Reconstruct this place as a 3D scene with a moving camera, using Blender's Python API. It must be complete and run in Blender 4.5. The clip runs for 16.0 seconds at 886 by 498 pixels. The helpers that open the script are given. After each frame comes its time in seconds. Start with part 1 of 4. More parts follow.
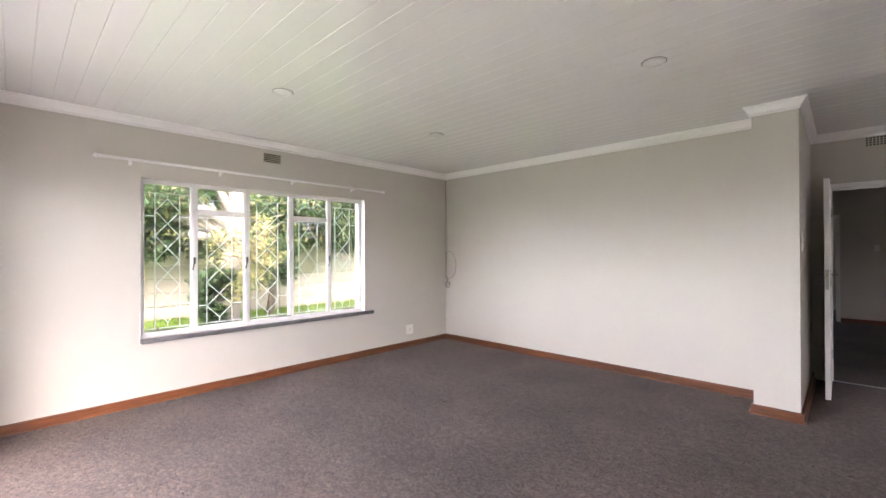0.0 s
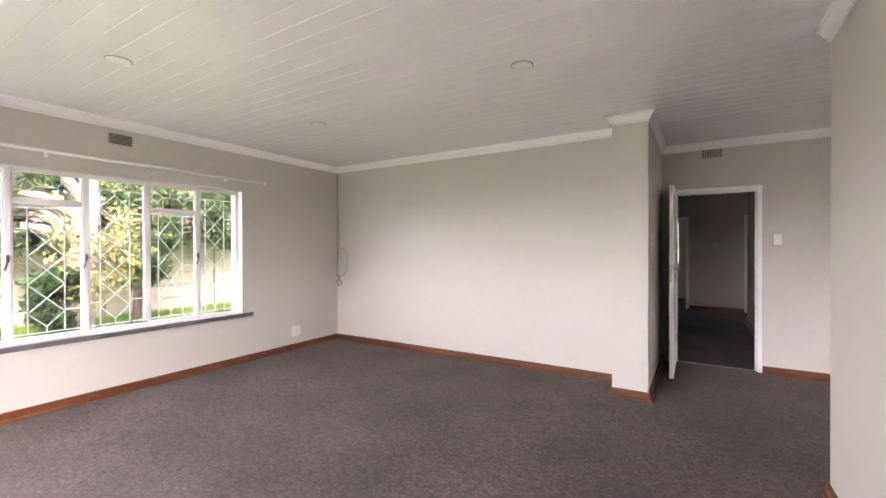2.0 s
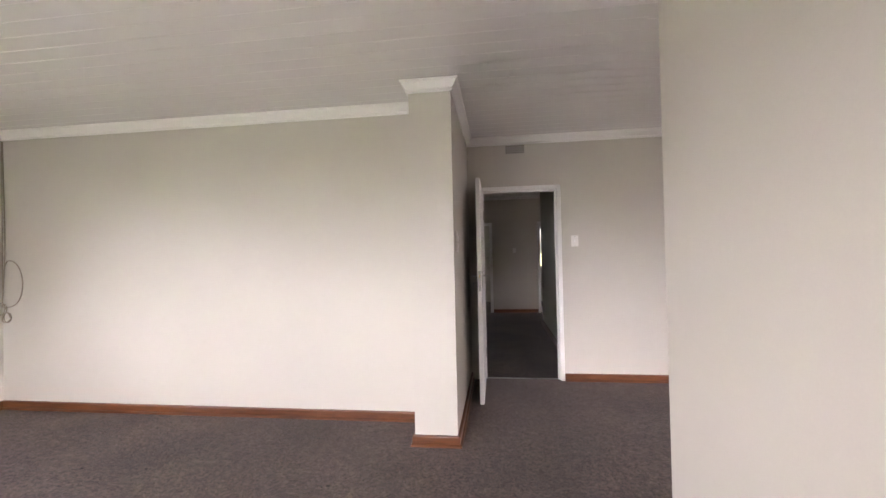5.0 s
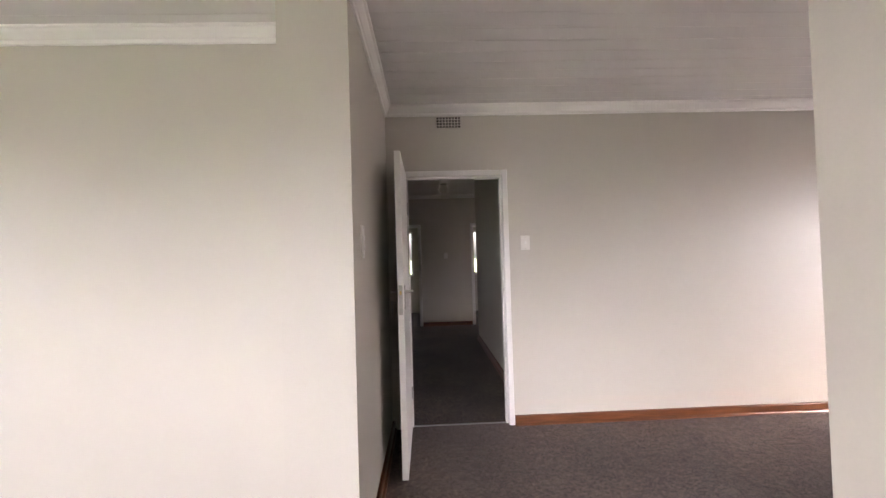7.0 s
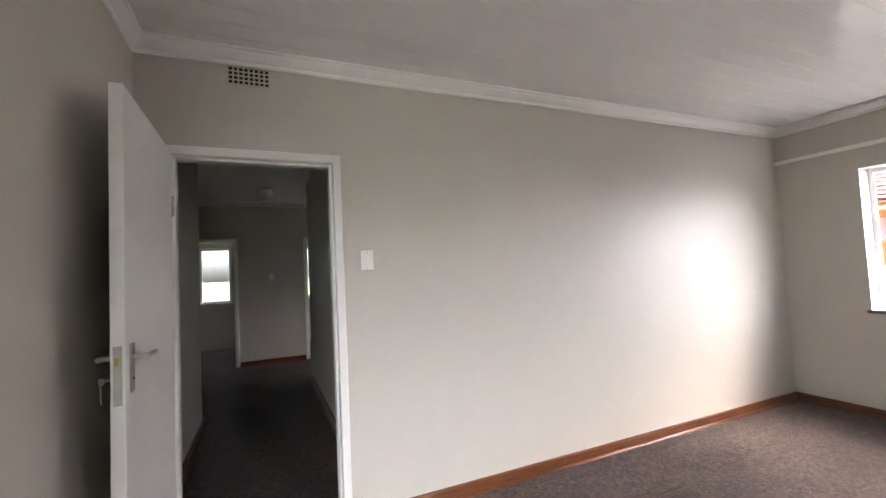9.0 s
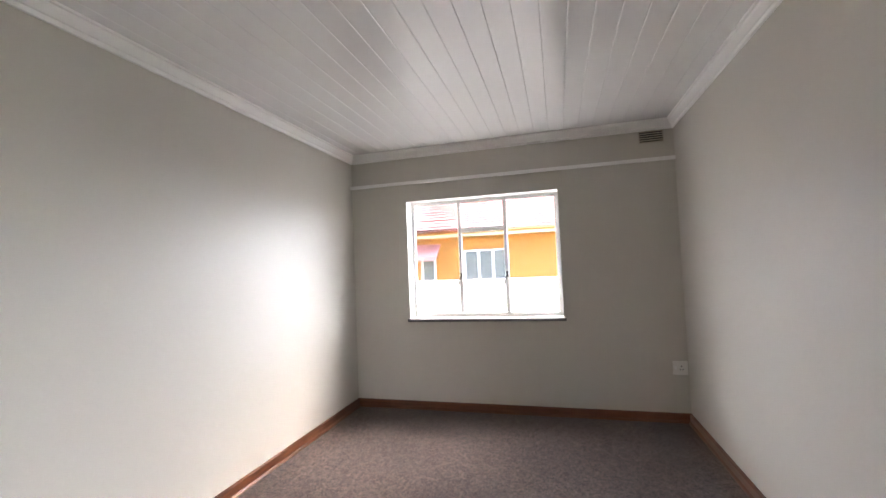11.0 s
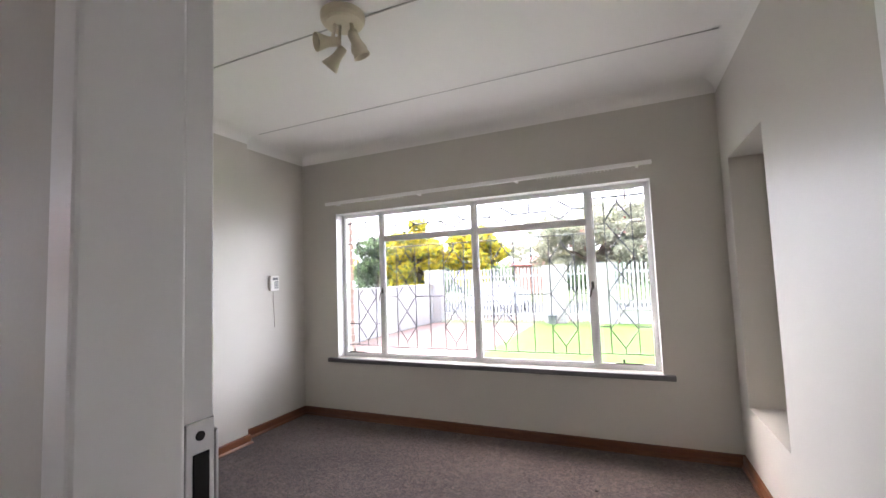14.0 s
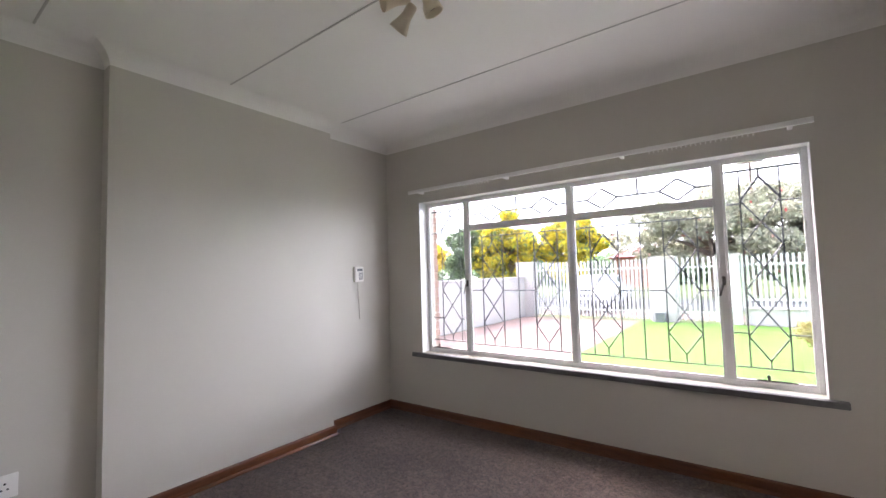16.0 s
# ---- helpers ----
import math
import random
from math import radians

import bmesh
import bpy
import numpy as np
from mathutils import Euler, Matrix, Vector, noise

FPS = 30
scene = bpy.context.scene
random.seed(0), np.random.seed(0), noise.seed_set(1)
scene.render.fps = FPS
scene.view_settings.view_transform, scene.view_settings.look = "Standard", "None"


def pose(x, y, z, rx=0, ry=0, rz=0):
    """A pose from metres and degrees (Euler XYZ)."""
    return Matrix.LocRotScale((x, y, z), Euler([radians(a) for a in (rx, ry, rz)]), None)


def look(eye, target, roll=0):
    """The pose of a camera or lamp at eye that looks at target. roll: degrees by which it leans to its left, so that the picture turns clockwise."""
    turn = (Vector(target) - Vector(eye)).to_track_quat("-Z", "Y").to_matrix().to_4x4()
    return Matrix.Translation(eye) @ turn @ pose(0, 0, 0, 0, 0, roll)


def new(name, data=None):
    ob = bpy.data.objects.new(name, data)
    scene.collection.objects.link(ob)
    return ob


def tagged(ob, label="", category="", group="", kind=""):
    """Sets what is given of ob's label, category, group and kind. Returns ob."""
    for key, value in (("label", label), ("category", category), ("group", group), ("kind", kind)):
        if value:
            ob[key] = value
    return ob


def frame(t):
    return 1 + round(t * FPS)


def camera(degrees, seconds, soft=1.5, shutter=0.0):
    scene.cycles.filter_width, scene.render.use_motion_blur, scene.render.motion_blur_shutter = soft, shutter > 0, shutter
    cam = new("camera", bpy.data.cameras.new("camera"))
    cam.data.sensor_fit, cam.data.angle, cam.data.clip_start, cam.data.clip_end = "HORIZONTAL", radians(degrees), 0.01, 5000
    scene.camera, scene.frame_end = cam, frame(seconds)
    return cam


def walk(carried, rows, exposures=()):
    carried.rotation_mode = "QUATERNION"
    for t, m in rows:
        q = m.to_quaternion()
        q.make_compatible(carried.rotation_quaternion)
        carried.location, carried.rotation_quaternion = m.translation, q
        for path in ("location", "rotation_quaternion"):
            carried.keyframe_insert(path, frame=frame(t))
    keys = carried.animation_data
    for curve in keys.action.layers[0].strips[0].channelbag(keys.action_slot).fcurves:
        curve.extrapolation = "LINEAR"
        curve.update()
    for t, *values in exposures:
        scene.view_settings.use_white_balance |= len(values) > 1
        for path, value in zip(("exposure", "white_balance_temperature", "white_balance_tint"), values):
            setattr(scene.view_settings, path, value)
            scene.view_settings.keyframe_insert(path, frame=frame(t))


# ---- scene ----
cam = camera(93.6, 16.0)
PATH = [
    (0, (4.679, -4.901, 1.41), (3.289, -3.463, 1.421), -0.2),
    (0.5, (4.717, -4.871, 1.404), (3.404, -3.363, 1.417), -0.2),
    (1, (4.739, -4.839, 1.401), (3.507, -3.263, 1.413), -0.1),
    (1.5, (4.765, -4.764, 1.411), (3.616, -3.127, 1.412), -0.1),
    (2, (4.81, -4.662, 1.416), (3.761, -2.959, 1.408), -0.1),
    (2.5, (4.818, -4.578, 1.389), (3.91, -2.796, 1.376), -0.4),
    (3, (4.789, -4.418, 1.397), (4.031, -2.567, 1.388), -1.0),
    (3.5, (4.716, -4.196, 1.405), (4.104, -2.292, 1.407), -1.3),
    (4, (4.708, -3.949, 1.383), (4.233, -2.006, 1.398), -1.4),
    (6.5, (4.755, -2.544, 1.383), (4.745, -0.544, 1.416), -1.3),
    (7, (4.733, -2.246, 1.387), (4.808, -0.248, 1.432), -1.7),
    (7.5, (4.718, -2.007, 1.378), (4.875, -0.014, 1.433), -2.0),
    (8, (4.765, -1.737, 1.382), (5.044, 0.242, 1.476), -2.2),
    (10.5, (5.457, -0.902, 1.46), (7.197, 0.081, 1.534), -2.6),
    (11, (5.641, -0.909, 1.432), (7.569, -0.382, 1.515), -2.4),
    (11.5, (5.857, -0.935, 1.458), (7.855, -0.927, 1.538), -2.3),
    (12, (6.012, -0.965, 1.373), (7.919, -1.556, 1.491), -2.4),
    (12.5, (6.175, -1.166, 1.376), (7.839, -2.267, 1.506), -2.2),
    (13, (6.26, -1.337, 1.38), (7.593, -2.822, 1.513), -2.0),
    (13.5, (6.362, -1.537, 1.384), (7.378, -3.254, 1.526), -2.1),
    (14, (6.425, -1.69, 1.383), (7.222, -3.519, 1.523), -2.1),
    (14.5, (6.446, -1.83, 1.372), (7.167, -3.69, 1.512), -2.0),
    (15, (6.464, -1.957, 1.384), (7.242, -3.795, 1.511), -1.9),
    (15.5, (6.493, -2.012, 1.373), (7.432, -3.773, 1.498), -1.7),
    (16, (6.542, -2.01, 1.383), (7.722, -3.621, 1.499), -1.6),
]
EXPOSURES = [(0.0, 4.5, 6200, 24), (1.0, 4.55, 6300, 26), (2.5, 4.6, 6350, 26), (4.0, 4.7, 6400, 26), (6.5, 4.8, 6550, 26), (8.0, 4.8, 6350, 22), (10.5, 4.75, 6000, 15), (12.0, 4.75, 5950, 15), (13.0, 4.45, 5850, 15), (14.0, 4.05, 5900, 19), (16.0, 3.75, 5900, 20)]
walk(cam, [(t, look(eye, target, roll)) for t, eye, target, roll in PATH], EXPOSURES)

# ---- light ----
world = bpy.data.worlds.new("world")
scene.world = world
world.use_nodes = True
wn = world.node_tree.nodes
sky = wn.new("ShaderNodeTexSky")
sky.sky_type, sky.sun_disc = "NISHITA", False
SUN_DIR = Vector((0.60, -0.36, 0.72)).normalized()       # the bright part of an overcast sky, in front of the house
sky.sun_elevation, sky.sun_rotation = math.asin(SUN_DIR.z), math.atan2(SUN_DIR.x, SUN_DIR.y)
sky.air_density, sky.dust_density, sky.ozone_density = 1.0, 5.0, 1.0
wn["Background"].inputs["Strength"].default_value = 0.12
world.node_tree.links.new(sky.outputs[0], wn["Background"].inputs[0])
sun = new("sun", bpy.data.lights.new("sun", "SUN"))
sun.data.energy, sun.data.angle, sun.data.color = 3.3, radians(160), (1.0, 0.98, 0.955)
sun.matrix_world = look(SUN_DIR * 60, (0, 0, 0))


# ---- materials ----
def mat(name, color, rough=0.6, metal=0.0, var=0.06, scale=3.0, bump=0.0, bscale=200.0, fine=0.0, coat=0.0, spec=0.5, bdist=0.002):
    """Base colour with two scales of variation and a fine relief."""
    m = bpy.data.materials.new(name)
    m.use_nodes = True
    nt = m.node_tree
    n, l = nt.nodes, nt.links
    b = n["Principled BSDF"]
    b.inputs["Roughness"].default_value, b.inputs["Metallic"].default_value = rough, metal
    b.inputs["Coat Weight"].default_value, b.inputs["Specular IOR Level"].default_value = coat, spec
    tc = n.new("ShaderNodeTexCoord")
    n1 = n.new("ShaderNodeTexNoise")
    n1.inputs["Scale"].default_value, n1.inputs["Detail"].default_value = scale, 5
    l.new(tc.outputs["Object"], n1.inputs["Vector"])
    ramp = n.new("ShaderNodeMapRange")
    ramp.inputs["From Min"].default_value, ramp.inputs["From Max"].default_value = 0.3, 0.7
    ramp.inputs["To Min"].default_value, ramp.inputs["To Max"].default_value = 1 - var, 1 + var
    l.new(n1.outputs["Fac"], ramp.inputs["Value"])
    last = ramp.outputs["Result"]
    n2 = n.new("ShaderNodeTexNoise")
    n2.inputs["Scale"].default_value, n2.inputs["Detail"].default_value = bscale, 3
    l.new(tc.outputs["Object"], n2.inputs["Vector"])
    if fine:
        r2 = n.new("ShaderNodeMapRange")
        r2.inputs["From Min"].default_value, r2.inputs["From Max"].default_value = 0.3, 0.7
        r2.inputs["To Min"].default_value, r2.inputs["To Max"].default_value = 1 - fine, 1 + fine
        l.new(n2.outputs["Fac"], r2.inputs["Value"])
        mu = n.new("ShaderNodeMath")
        mu.operation = "MULTIPLY"
        l.new(last, mu.inputs[0]), l.new(r2.outputs["Result"], mu.inputs[1])
        last = mu.outputs[0]
    vm = n.new("ShaderNodeVectorMath")
    vm.operation = "SCALE"
    vm.inputs[0].default_value = color[:3]
    l.new(last, vm.inputs["Scale"])
    l.new(vm.outputs["Vector"], b.inputs["Base Color"])
    if bump:
        bp = n.new("ShaderNodeBump")
        bp.inputs["Strength"].default_value, bp.inputs["Distance"].default_value = bump, bdist
        l.new(n2.outputs["Fac"], bp.inputs["Height"])
        l.new(bp.outputs["Normal"], b.inputs["Normal"])
    return m


def wood(name, dark, light, rough, axis_scale, coat=0.2):
    m = bpy.data.materials.new(name)
    m.use_nodes = True
    n, l = m.node_tree.nodes, m.node_tree.links
    b = n["Principled BSDF"]
    b.inputs["Roughness"].default_value, b.inputs["Coat Weight"].default_value = rough, coat
    b.inputs["Coat Roughness"].default_value = 0.25
    tc, mp = n.new("ShaderNodeTexCoord"), n.new("ShaderNodeMapping")
    mp.inputs["Scale"].default_value = axis_scale
    l.new(tc.outputs["Object"], mp.inputs["Vector"])
    ns = n.new("ShaderNodeTexNoise")
    ns.inputs["Scale"].default_value, ns.inputs["Detail"].default_value, ns.inputs["Distortion"].default_value = 4, 6, 0.6
    l.new(mp.outputs[0], ns.inputs["Vector"])
    big = n.new("ShaderNodeTexNoise")
    big.inputs["Scale"].default_value = 0.9
    l.new(tc.outputs["Object"], big.inputs["Vector"])
    mx = n.new("ShaderNodeMath")
    mx.operation = "ADD"
    l.new(ns.outputs["Fac"], mx.inputs[0]), l.new(big.outputs["Fac"], mx.inputs[1])
    cr = n.new("ShaderNodeValToRGB")
    cr.color_ramp.elements[0].position, cr.color_ramp.elements[1].position = 0.3, 0.75
    cr.color_ramp.elements[0].color, cr.color_ramp.elements[1].color = (*dark, 1), (*light, 1)
    half = n.new("ShaderNodeMath")
    half.operation = "MULTIPLY"
    half.inputs[1].default_value = 0.5
    l.new(mx.outputs[0], half.inputs[0]), l.new(half.outputs[0], cr.inputs[0])
    l.new(cr.outputs[0], b.inputs["Base Color"])
    return m


def carpet_material():
    """Cut-pile carpet: fine mottled tufts, soft tracks and worn patches."""
    m = mat("carpet", (0.096, 0.067, 0.056), 0.95, bump=1.0, bscale=150, fine=0.75, var=0.27, scale=1.5, spec=0.15, bdist=0.012)
    n, l = m.node_tree.nodes, m.node_tree.links
    b = n["Principled BSDF"]
    b.inputs["Sheen Weight"].default_value = 0.15
    b.inputs["Sheen Roughness"].default_value = 0.6
    tc = next(x for x in n if x.bl_idname == "ShaderNodeTexCoord")
    mid = n.new("ShaderNodeTexNoise")
    mid.inputs["Scale"].default_value, mid.inputs["Detail"].default_value = 46, 3
    l.new(tc.outputs["Object"], mid.inputs["Vector"])
    r = n.new("ShaderNodeMapRange")
    r.inputs["From Min"].default_value, r.inputs["From Max"].default_value = 0.36, 0.64
    r.inputs["To Min"].default_value, r.inputs["To Max"].default_value = 0.58, 1.44
    l.new(mid.outputs["Fac"], r.inputs["Value"])
    old = b.inputs["Base Color"].links[0].from_socket
    sc = n.new("ShaderNodeVectorMath")
    sc.operation = "SCALE"
    clump = n.new("ShaderNodeTexNoise")
    clump.inputs["Scale"].default_value, clump.inputs["Detail"].default_value = 17, 4
    l.new(tc.outputs["Object"], clump.inputs["Vector"])
    rc = n.new("ShaderNodeMapRange")
    rc.inputs["From Min"].default_value, rc.inputs["From Max"].default_value = 0.33, 0.67
    rc.inputs["To Min"].default_value, rc.inputs["To Max"].default_value = 0.74, 1.26
    l.new(clump.outputs["Fac"], rc.inputs["Value"])
    both = n.new("ShaderNodeMath")
    both.operation = "MULTIPLY"
    l.new(r.outputs["Result"], both.inputs[0]), l.new(rc.outputs["Result"], both.inputs[1])
    l.new(old, sc.inputs[0]), l.new(both.outputs[0], sc.inputs["Scale"])
    l.new(sc.outputs["Vector"], b.inputs["Base Color"])
    return m


def leaf_material(name, color, spread):
    m = bpy.data.materials.new(name)
    m.use_nodes = True
    n, l = m.node_tree.nodes, m.node_tree.links
    b = n["Principled BSDF"]
    b.inputs["Roughness"].default_value = 0.5
    g = n.new("ShaderNodeNewGeometry")
    h = n.new("ShaderNodeHueSaturation")
    h.inputs["Color"].default_value = (*color, 1)
    r = n.new("ShaderNodeMapRange")
    r.inputs["To Min"].default_value, r.inputs["To Max"].default_value = 1 - spread, 1 + spread
    l.new(g.outputs["Random Per Island"], r.inputs["Value"])
    l.new(r.outputs["Result"], h.inputs["Value"])
    r2 = n.new("ShaderNodeMapRange")
    r2.inputs["To Min"].default_value, r2.inputs["To Max"].default_value = 0.485, 0.515
    l.new(g.outputs["Random Per Island"], r2.inputs["Value"])
    l.new(r2.outputs["Result"], h.inputs["Hue"])
    l.new(h.outputs[0], b.inputs["Base Color"])
    tr = n.new("ShaderNodeBsdfTranslucent")
    l.new(h.outputs[0], tr.inputs["Color"])
    mx = n.new("ShaderNodeMixShader")
    mx.inputs[0].default_value = 0.5
    l.new(b.outputs[0], mx.inputs[1]), l.new(tr.outputs[0], mx.inputs[2])
    l.new(mx.outputs[0], n["Material Output"].inputs["Surface"])
    return m


M_WALL = mat("wall_paint", (0.575, 0.545, 0.480), 0.5, var=0.018, scale=1.3, bump=0.12, bscale=160, fine=0.012, bdist=0.0015)
M_WHITE = mat("white_gloss", (0.87, 0.86, 0.83), 0.3, var=0.02, scale=2.0, bump=0.04, bscale=60)
M_CEIL = mat("ceiling_white", (0.84, 0.83, 0.81), 0.26, var=0.015, scale=1.2, bump=0.02, bscale=25)
M_CEIL2 = mat("ceiling_matt", (0.85, 0.83, 0.79), 0.6, var=0.02, scale=0.9, bump=0.05, bscale=120)
M_STRIP = mat("strip_grey", (0.52, 0.50, 0.47), 0.5)
M_CARPET = carpet_material()
M_SKIRT = wood("varnished_meranti", (0.046, 0.0135, 0.006), (0.21, 0.073, 0.024), 0.3, (1.2, 1.2, 14))
M_FRAME = mat("window_enamel", (0.80, 0.79, 0.77), 0.35, var=0.04, scale=8, bump=0.08, bscale=90)
M_BAR_W = mat("bar_white", (0.78, 0.78, 0.76), 0.4, var=0.05, scale=12)
# Dark grey puts the shade of backlit bars into their colour.
M_BAR_BACKLIT = mat("bar_backlit", (0.14, 0.14, 0.145), 0.4, var=0.1, scale=12)
M_SILL = mat("slate_sill", (0.13, 0.125, 0.125), 0.45, var=0.2, scale=9, bump=0.2, bscale=60, fine=0.1)
M_PLAST = mat("switch_plastic", (0.80, 0.78, 0.73), 0.3, var=0.02)
M_CREAM = mat("cream_enamel", (0.66, 0.58, 0.43), 0.35, var=0.05, scale=6)
# Near-black of crumbs and screws; also painted shade for slots and holes.
M_DARK = mat("dark_void", (0.02, 0.017, 0.015), 0.8)
M_BULB = mat("brown_reflector", (0.12, 0.05, 0.03), 0.3)
M_STEEL = mat("satin_steel", (0.50, 0.49, 0.47), 0.35, metal=0.9, var=0.1, scale=20)
M_BRASS = mat("brass", (0.60, 0.42, 0.16), 0.3, metal=1.0)
M_CABLE = mat("cable", (0.36, 0.31, 0.25), 0.5)
M_GREYP = mat("grey_lcd", (0.16, 0.17, 0.17), 0.3)
M_VENT = mat("vent_clay", (0.48, 0.42, 0.34), 0.6, var=0.08, scale=20)
M_WPLAS = mat("outside_white_wall", (0.56, 0.525, 0.485), 0.8, var=0.07, scale=1.4, bump=0.3, bscale=30, fine=0.05)
M_ORANGE = mat("orange_plaster", (0.52, 0.215, 0.05), 0.8, var=0.07, scale=1.2, bump=0.3, bscale=30)
M_ROOF = mat("red_roof_tile", (0.30, 0.075, 0.06), 0.6, var=0.15, scale=4, fine=0.1)
M_CONC = mat("precast_concrete", (0.47, 0.40, 0.31), 0.85, var=0.12, scale=2.5, bump=0.4, bscale=40, fine=0.08)
# Pale colour of the added slabs that bounce light indoors.
M_BOUNCE = mat("pale_bounce_slab", (0.46, 0.44, 0.41), 0.85, var=0.12, scale=1.6, fine=0.08, bump=0.3, bscale=40)
M_PAVE = mat("brick_paving", (0.22, 0.145, 0.118), 0.85, var=0.15, scale=2, fine=0.2, bscale=12, bump=0.3)
M_GROUND = mat("garden_ground", (0.10, 0.125, 0.04), 0.95, var=0.25, scale=1.2, fine=0.25, bscale=40, bump=0.6, bdist=0.02)
M_LAWN = mat("lawn", (0.10, 0.20, 0.018), 0.95, var=0.10, scale=1.5, fine=0.12, bscale=60, bump=0.6, bdist=0.02)
M_ROAD = mat("asphalt", (0.06, 0.06, 0.06), 0.9, var=0.15, fine=0.2, bump=0.4, bscale=80)
M_TRUNKP = mat("pale_bark", (0.27, 0.235, 0.185), 0.9, var=0.2, scale=4, bump=0.6, bscale=30, bdist=0.02)
M_HANDLE = mat("dark_window_fitting", (0.09, 0.08, 0.07), 0.4, metal=0.6)
M_BARK = mat("bark", (0.17, 0.125, 0.09), 0.9, var=0.3, scale=6, bump=0.8, bscale=40, bdist=0.02)
M_BRICK = mat("face_brick", (0.40, 0.23, 0.18), 0.85, var=0.2, scale=5, fine=0.1, bump=0.3)
M_LEAF = leaf_material("leaf_green", (0.060, 0.105, 0.034), 0.7)
M_LEAFG = leaf_material("leaf_mid_green", (0.19, 0.26, 0.12), 0.5)
M_LEAFY = leaf_material("leaf_yellow", (0.80, 0.66, 0.04), 0.3)
# Own colour of the pale shrubs; painted sunlight in the garden trees.
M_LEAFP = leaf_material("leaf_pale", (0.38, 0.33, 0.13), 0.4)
M_LEAFD = leaf_material("leaf_dull", (0.46, 0.46, 0.33), 0.25)
M_FLOWER = leaf_material("blossom_red", (0.55, 0.06, 0.10), 0.3)
M_GRASS = leaf_material("grass_blade", (0.16, 0.24, 0.03), 0.35)
M_CAR = mat("white_car_paint", (0.74, 0.75, 0.76), 0.25, coat=0.5)
M_TYRE = mat("tyre_rubber", (0.03, 0.03, 0.03), 0.8)
M_AWN = mat("awning_canvas", (0.62, 0.28, 0.26), 0.8)
M_CURT = mat("net_curtain", (0.55, 0.53, 0.50), 0.9)


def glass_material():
    m = bpy.data.materials.new("dimming_glass")
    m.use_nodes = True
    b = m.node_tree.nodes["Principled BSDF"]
    # Dark grey tint put in to dim the bright view outside.
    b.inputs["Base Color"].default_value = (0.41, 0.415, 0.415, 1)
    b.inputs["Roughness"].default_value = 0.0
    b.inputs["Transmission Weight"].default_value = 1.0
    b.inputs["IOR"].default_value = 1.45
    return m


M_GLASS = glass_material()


def cloud_material():
    """Even white cloud with faint billows, glowing."""
    m = bpy.data.materials.new("white_cloud")
    m.use_nodes = True
    n, l = m.node_tree.nodes, m.node_tree.links
    n.remove(n["Principled BSDF"])
    e = n.new("ShaderNodeEmission")
    tc, ns = n.new("ShaderNodeTexCoord"), n.new("ShaderNodeTexNoise")
    ns.inputs["Scale"].default_value, ns.inputs["Detail"].default_value = 0.05, 5
    l.new(tc.outputs["Object"], ns.inputs["Vector"])
    cr = n.new("ShaderNodeValToRGB")
    cr.color_ramp.elements[0].color, cr.color_ramp.elements[1].color = (0.98, 0.99, 1.0, 1), (1.12, 1.12, 1.12, 1)
    l.new(ns.outputs["Fac"], cr.inputs[0]), l.new(cr.outputs[0], e.inputs["Color"])
    l.new(e.outputs[0], n["Material Output"].inputs["Surface"])
    return m


M_CLOUD = cloud_material()


# ---- mesh helpers ----
def add_box(bm, a, b, bevel=0.0, segs=1):
    lo, hi = [min(p, q) for p, q in zip(a, b)], [max(p, q) for p, q in zip(a, b)]
    m = Matrix.Translation([(p + q) / 2 for p, q in zip(lo, hi)]) @ Matrix.Diagonal([q - p for p, q in zip(lo, hi)] + [1])
    r = bmesh.ops.create_cube(bm, size=1, matrix=m)
    if bevel:
        es = {e for v in r["verts"] for e in v.link_edges}
        bmesh.ops.bevel(bm, geom=list(es), offset=bevel, segments=segs, affect="EDGES", profile=0.5)
    return r


def box(a, b, bevel=0.0, segs=1):
    bm = bmesh.new()
    add_box(bm, a, b, bevel, segs)
    return bm


def add_rod(bm, p, q, r, sides=6, r2=None):
    p, q = Vector(p), Vector(q)
    d = q - p
    m = Matrix.Translation((p + q) / 2) @ d.to_track_quat("Z", "Y").to_matrix().to_4x4()
    bmesh.ops.create_cone(bm, cap_ends=True, segments=sides, radius1=r, radius2=r if r2 is None else r2, depth=d.length, matrix=m)


def rod(p, q, r, sides=12, r2=None):
    bm = bmesh.new()
    add_rod(bm, p, q, r, sides, r2)
    return bm


def lathe(profile, steps=24):
    """Turn (radius, z) pairs about z."""
    bm = bmesh.new()
    rings = []
    for r, z in profile:
        rings.append([bm.verts.new((r * math.cos(2 * math.pi * i / steps), r * math.sin(2 * math.pi * i / steps), z)) for i in range(steps)])
    for a, b in zip(rings, rings[1:]):
        for i in range(steps):
            bm.faces.new((a[i], a[(i + 1) % steps], b[(i + 1) % steps], b[i]))
    bmesh.ops.contextual_create(bm, geom=rings[0])
    bmesh.ops.contextual_create(bm, geom=rings[-1])
    bmesh.ops.remove_doubles(bm, verts=bm.verts, dist=1e-6)
    bmesh.ops.recalc_face_normals(bm, faces=bm.faces)
    return bm


def finish(name, bm, material, smooth=False):
    me = bpy.data.meshes.new(name)
    bm.to_mesh(me)
    bm.free()
    me.materials.append(material)
    if smooth:
        for p in me.polygons:
            p.use_smooth = True
    return me


def part(name, bm, material, parent, label="", smooth=False):
    ob = new(name, finish(name, bm, material, smooth))
    ob.parent = parent
    return tagged(ob, label)


def shared(name, me, parent, m):
    ob = new(name, me)
    ob.parent = parent
    ob.matrix_local = m
    return ob


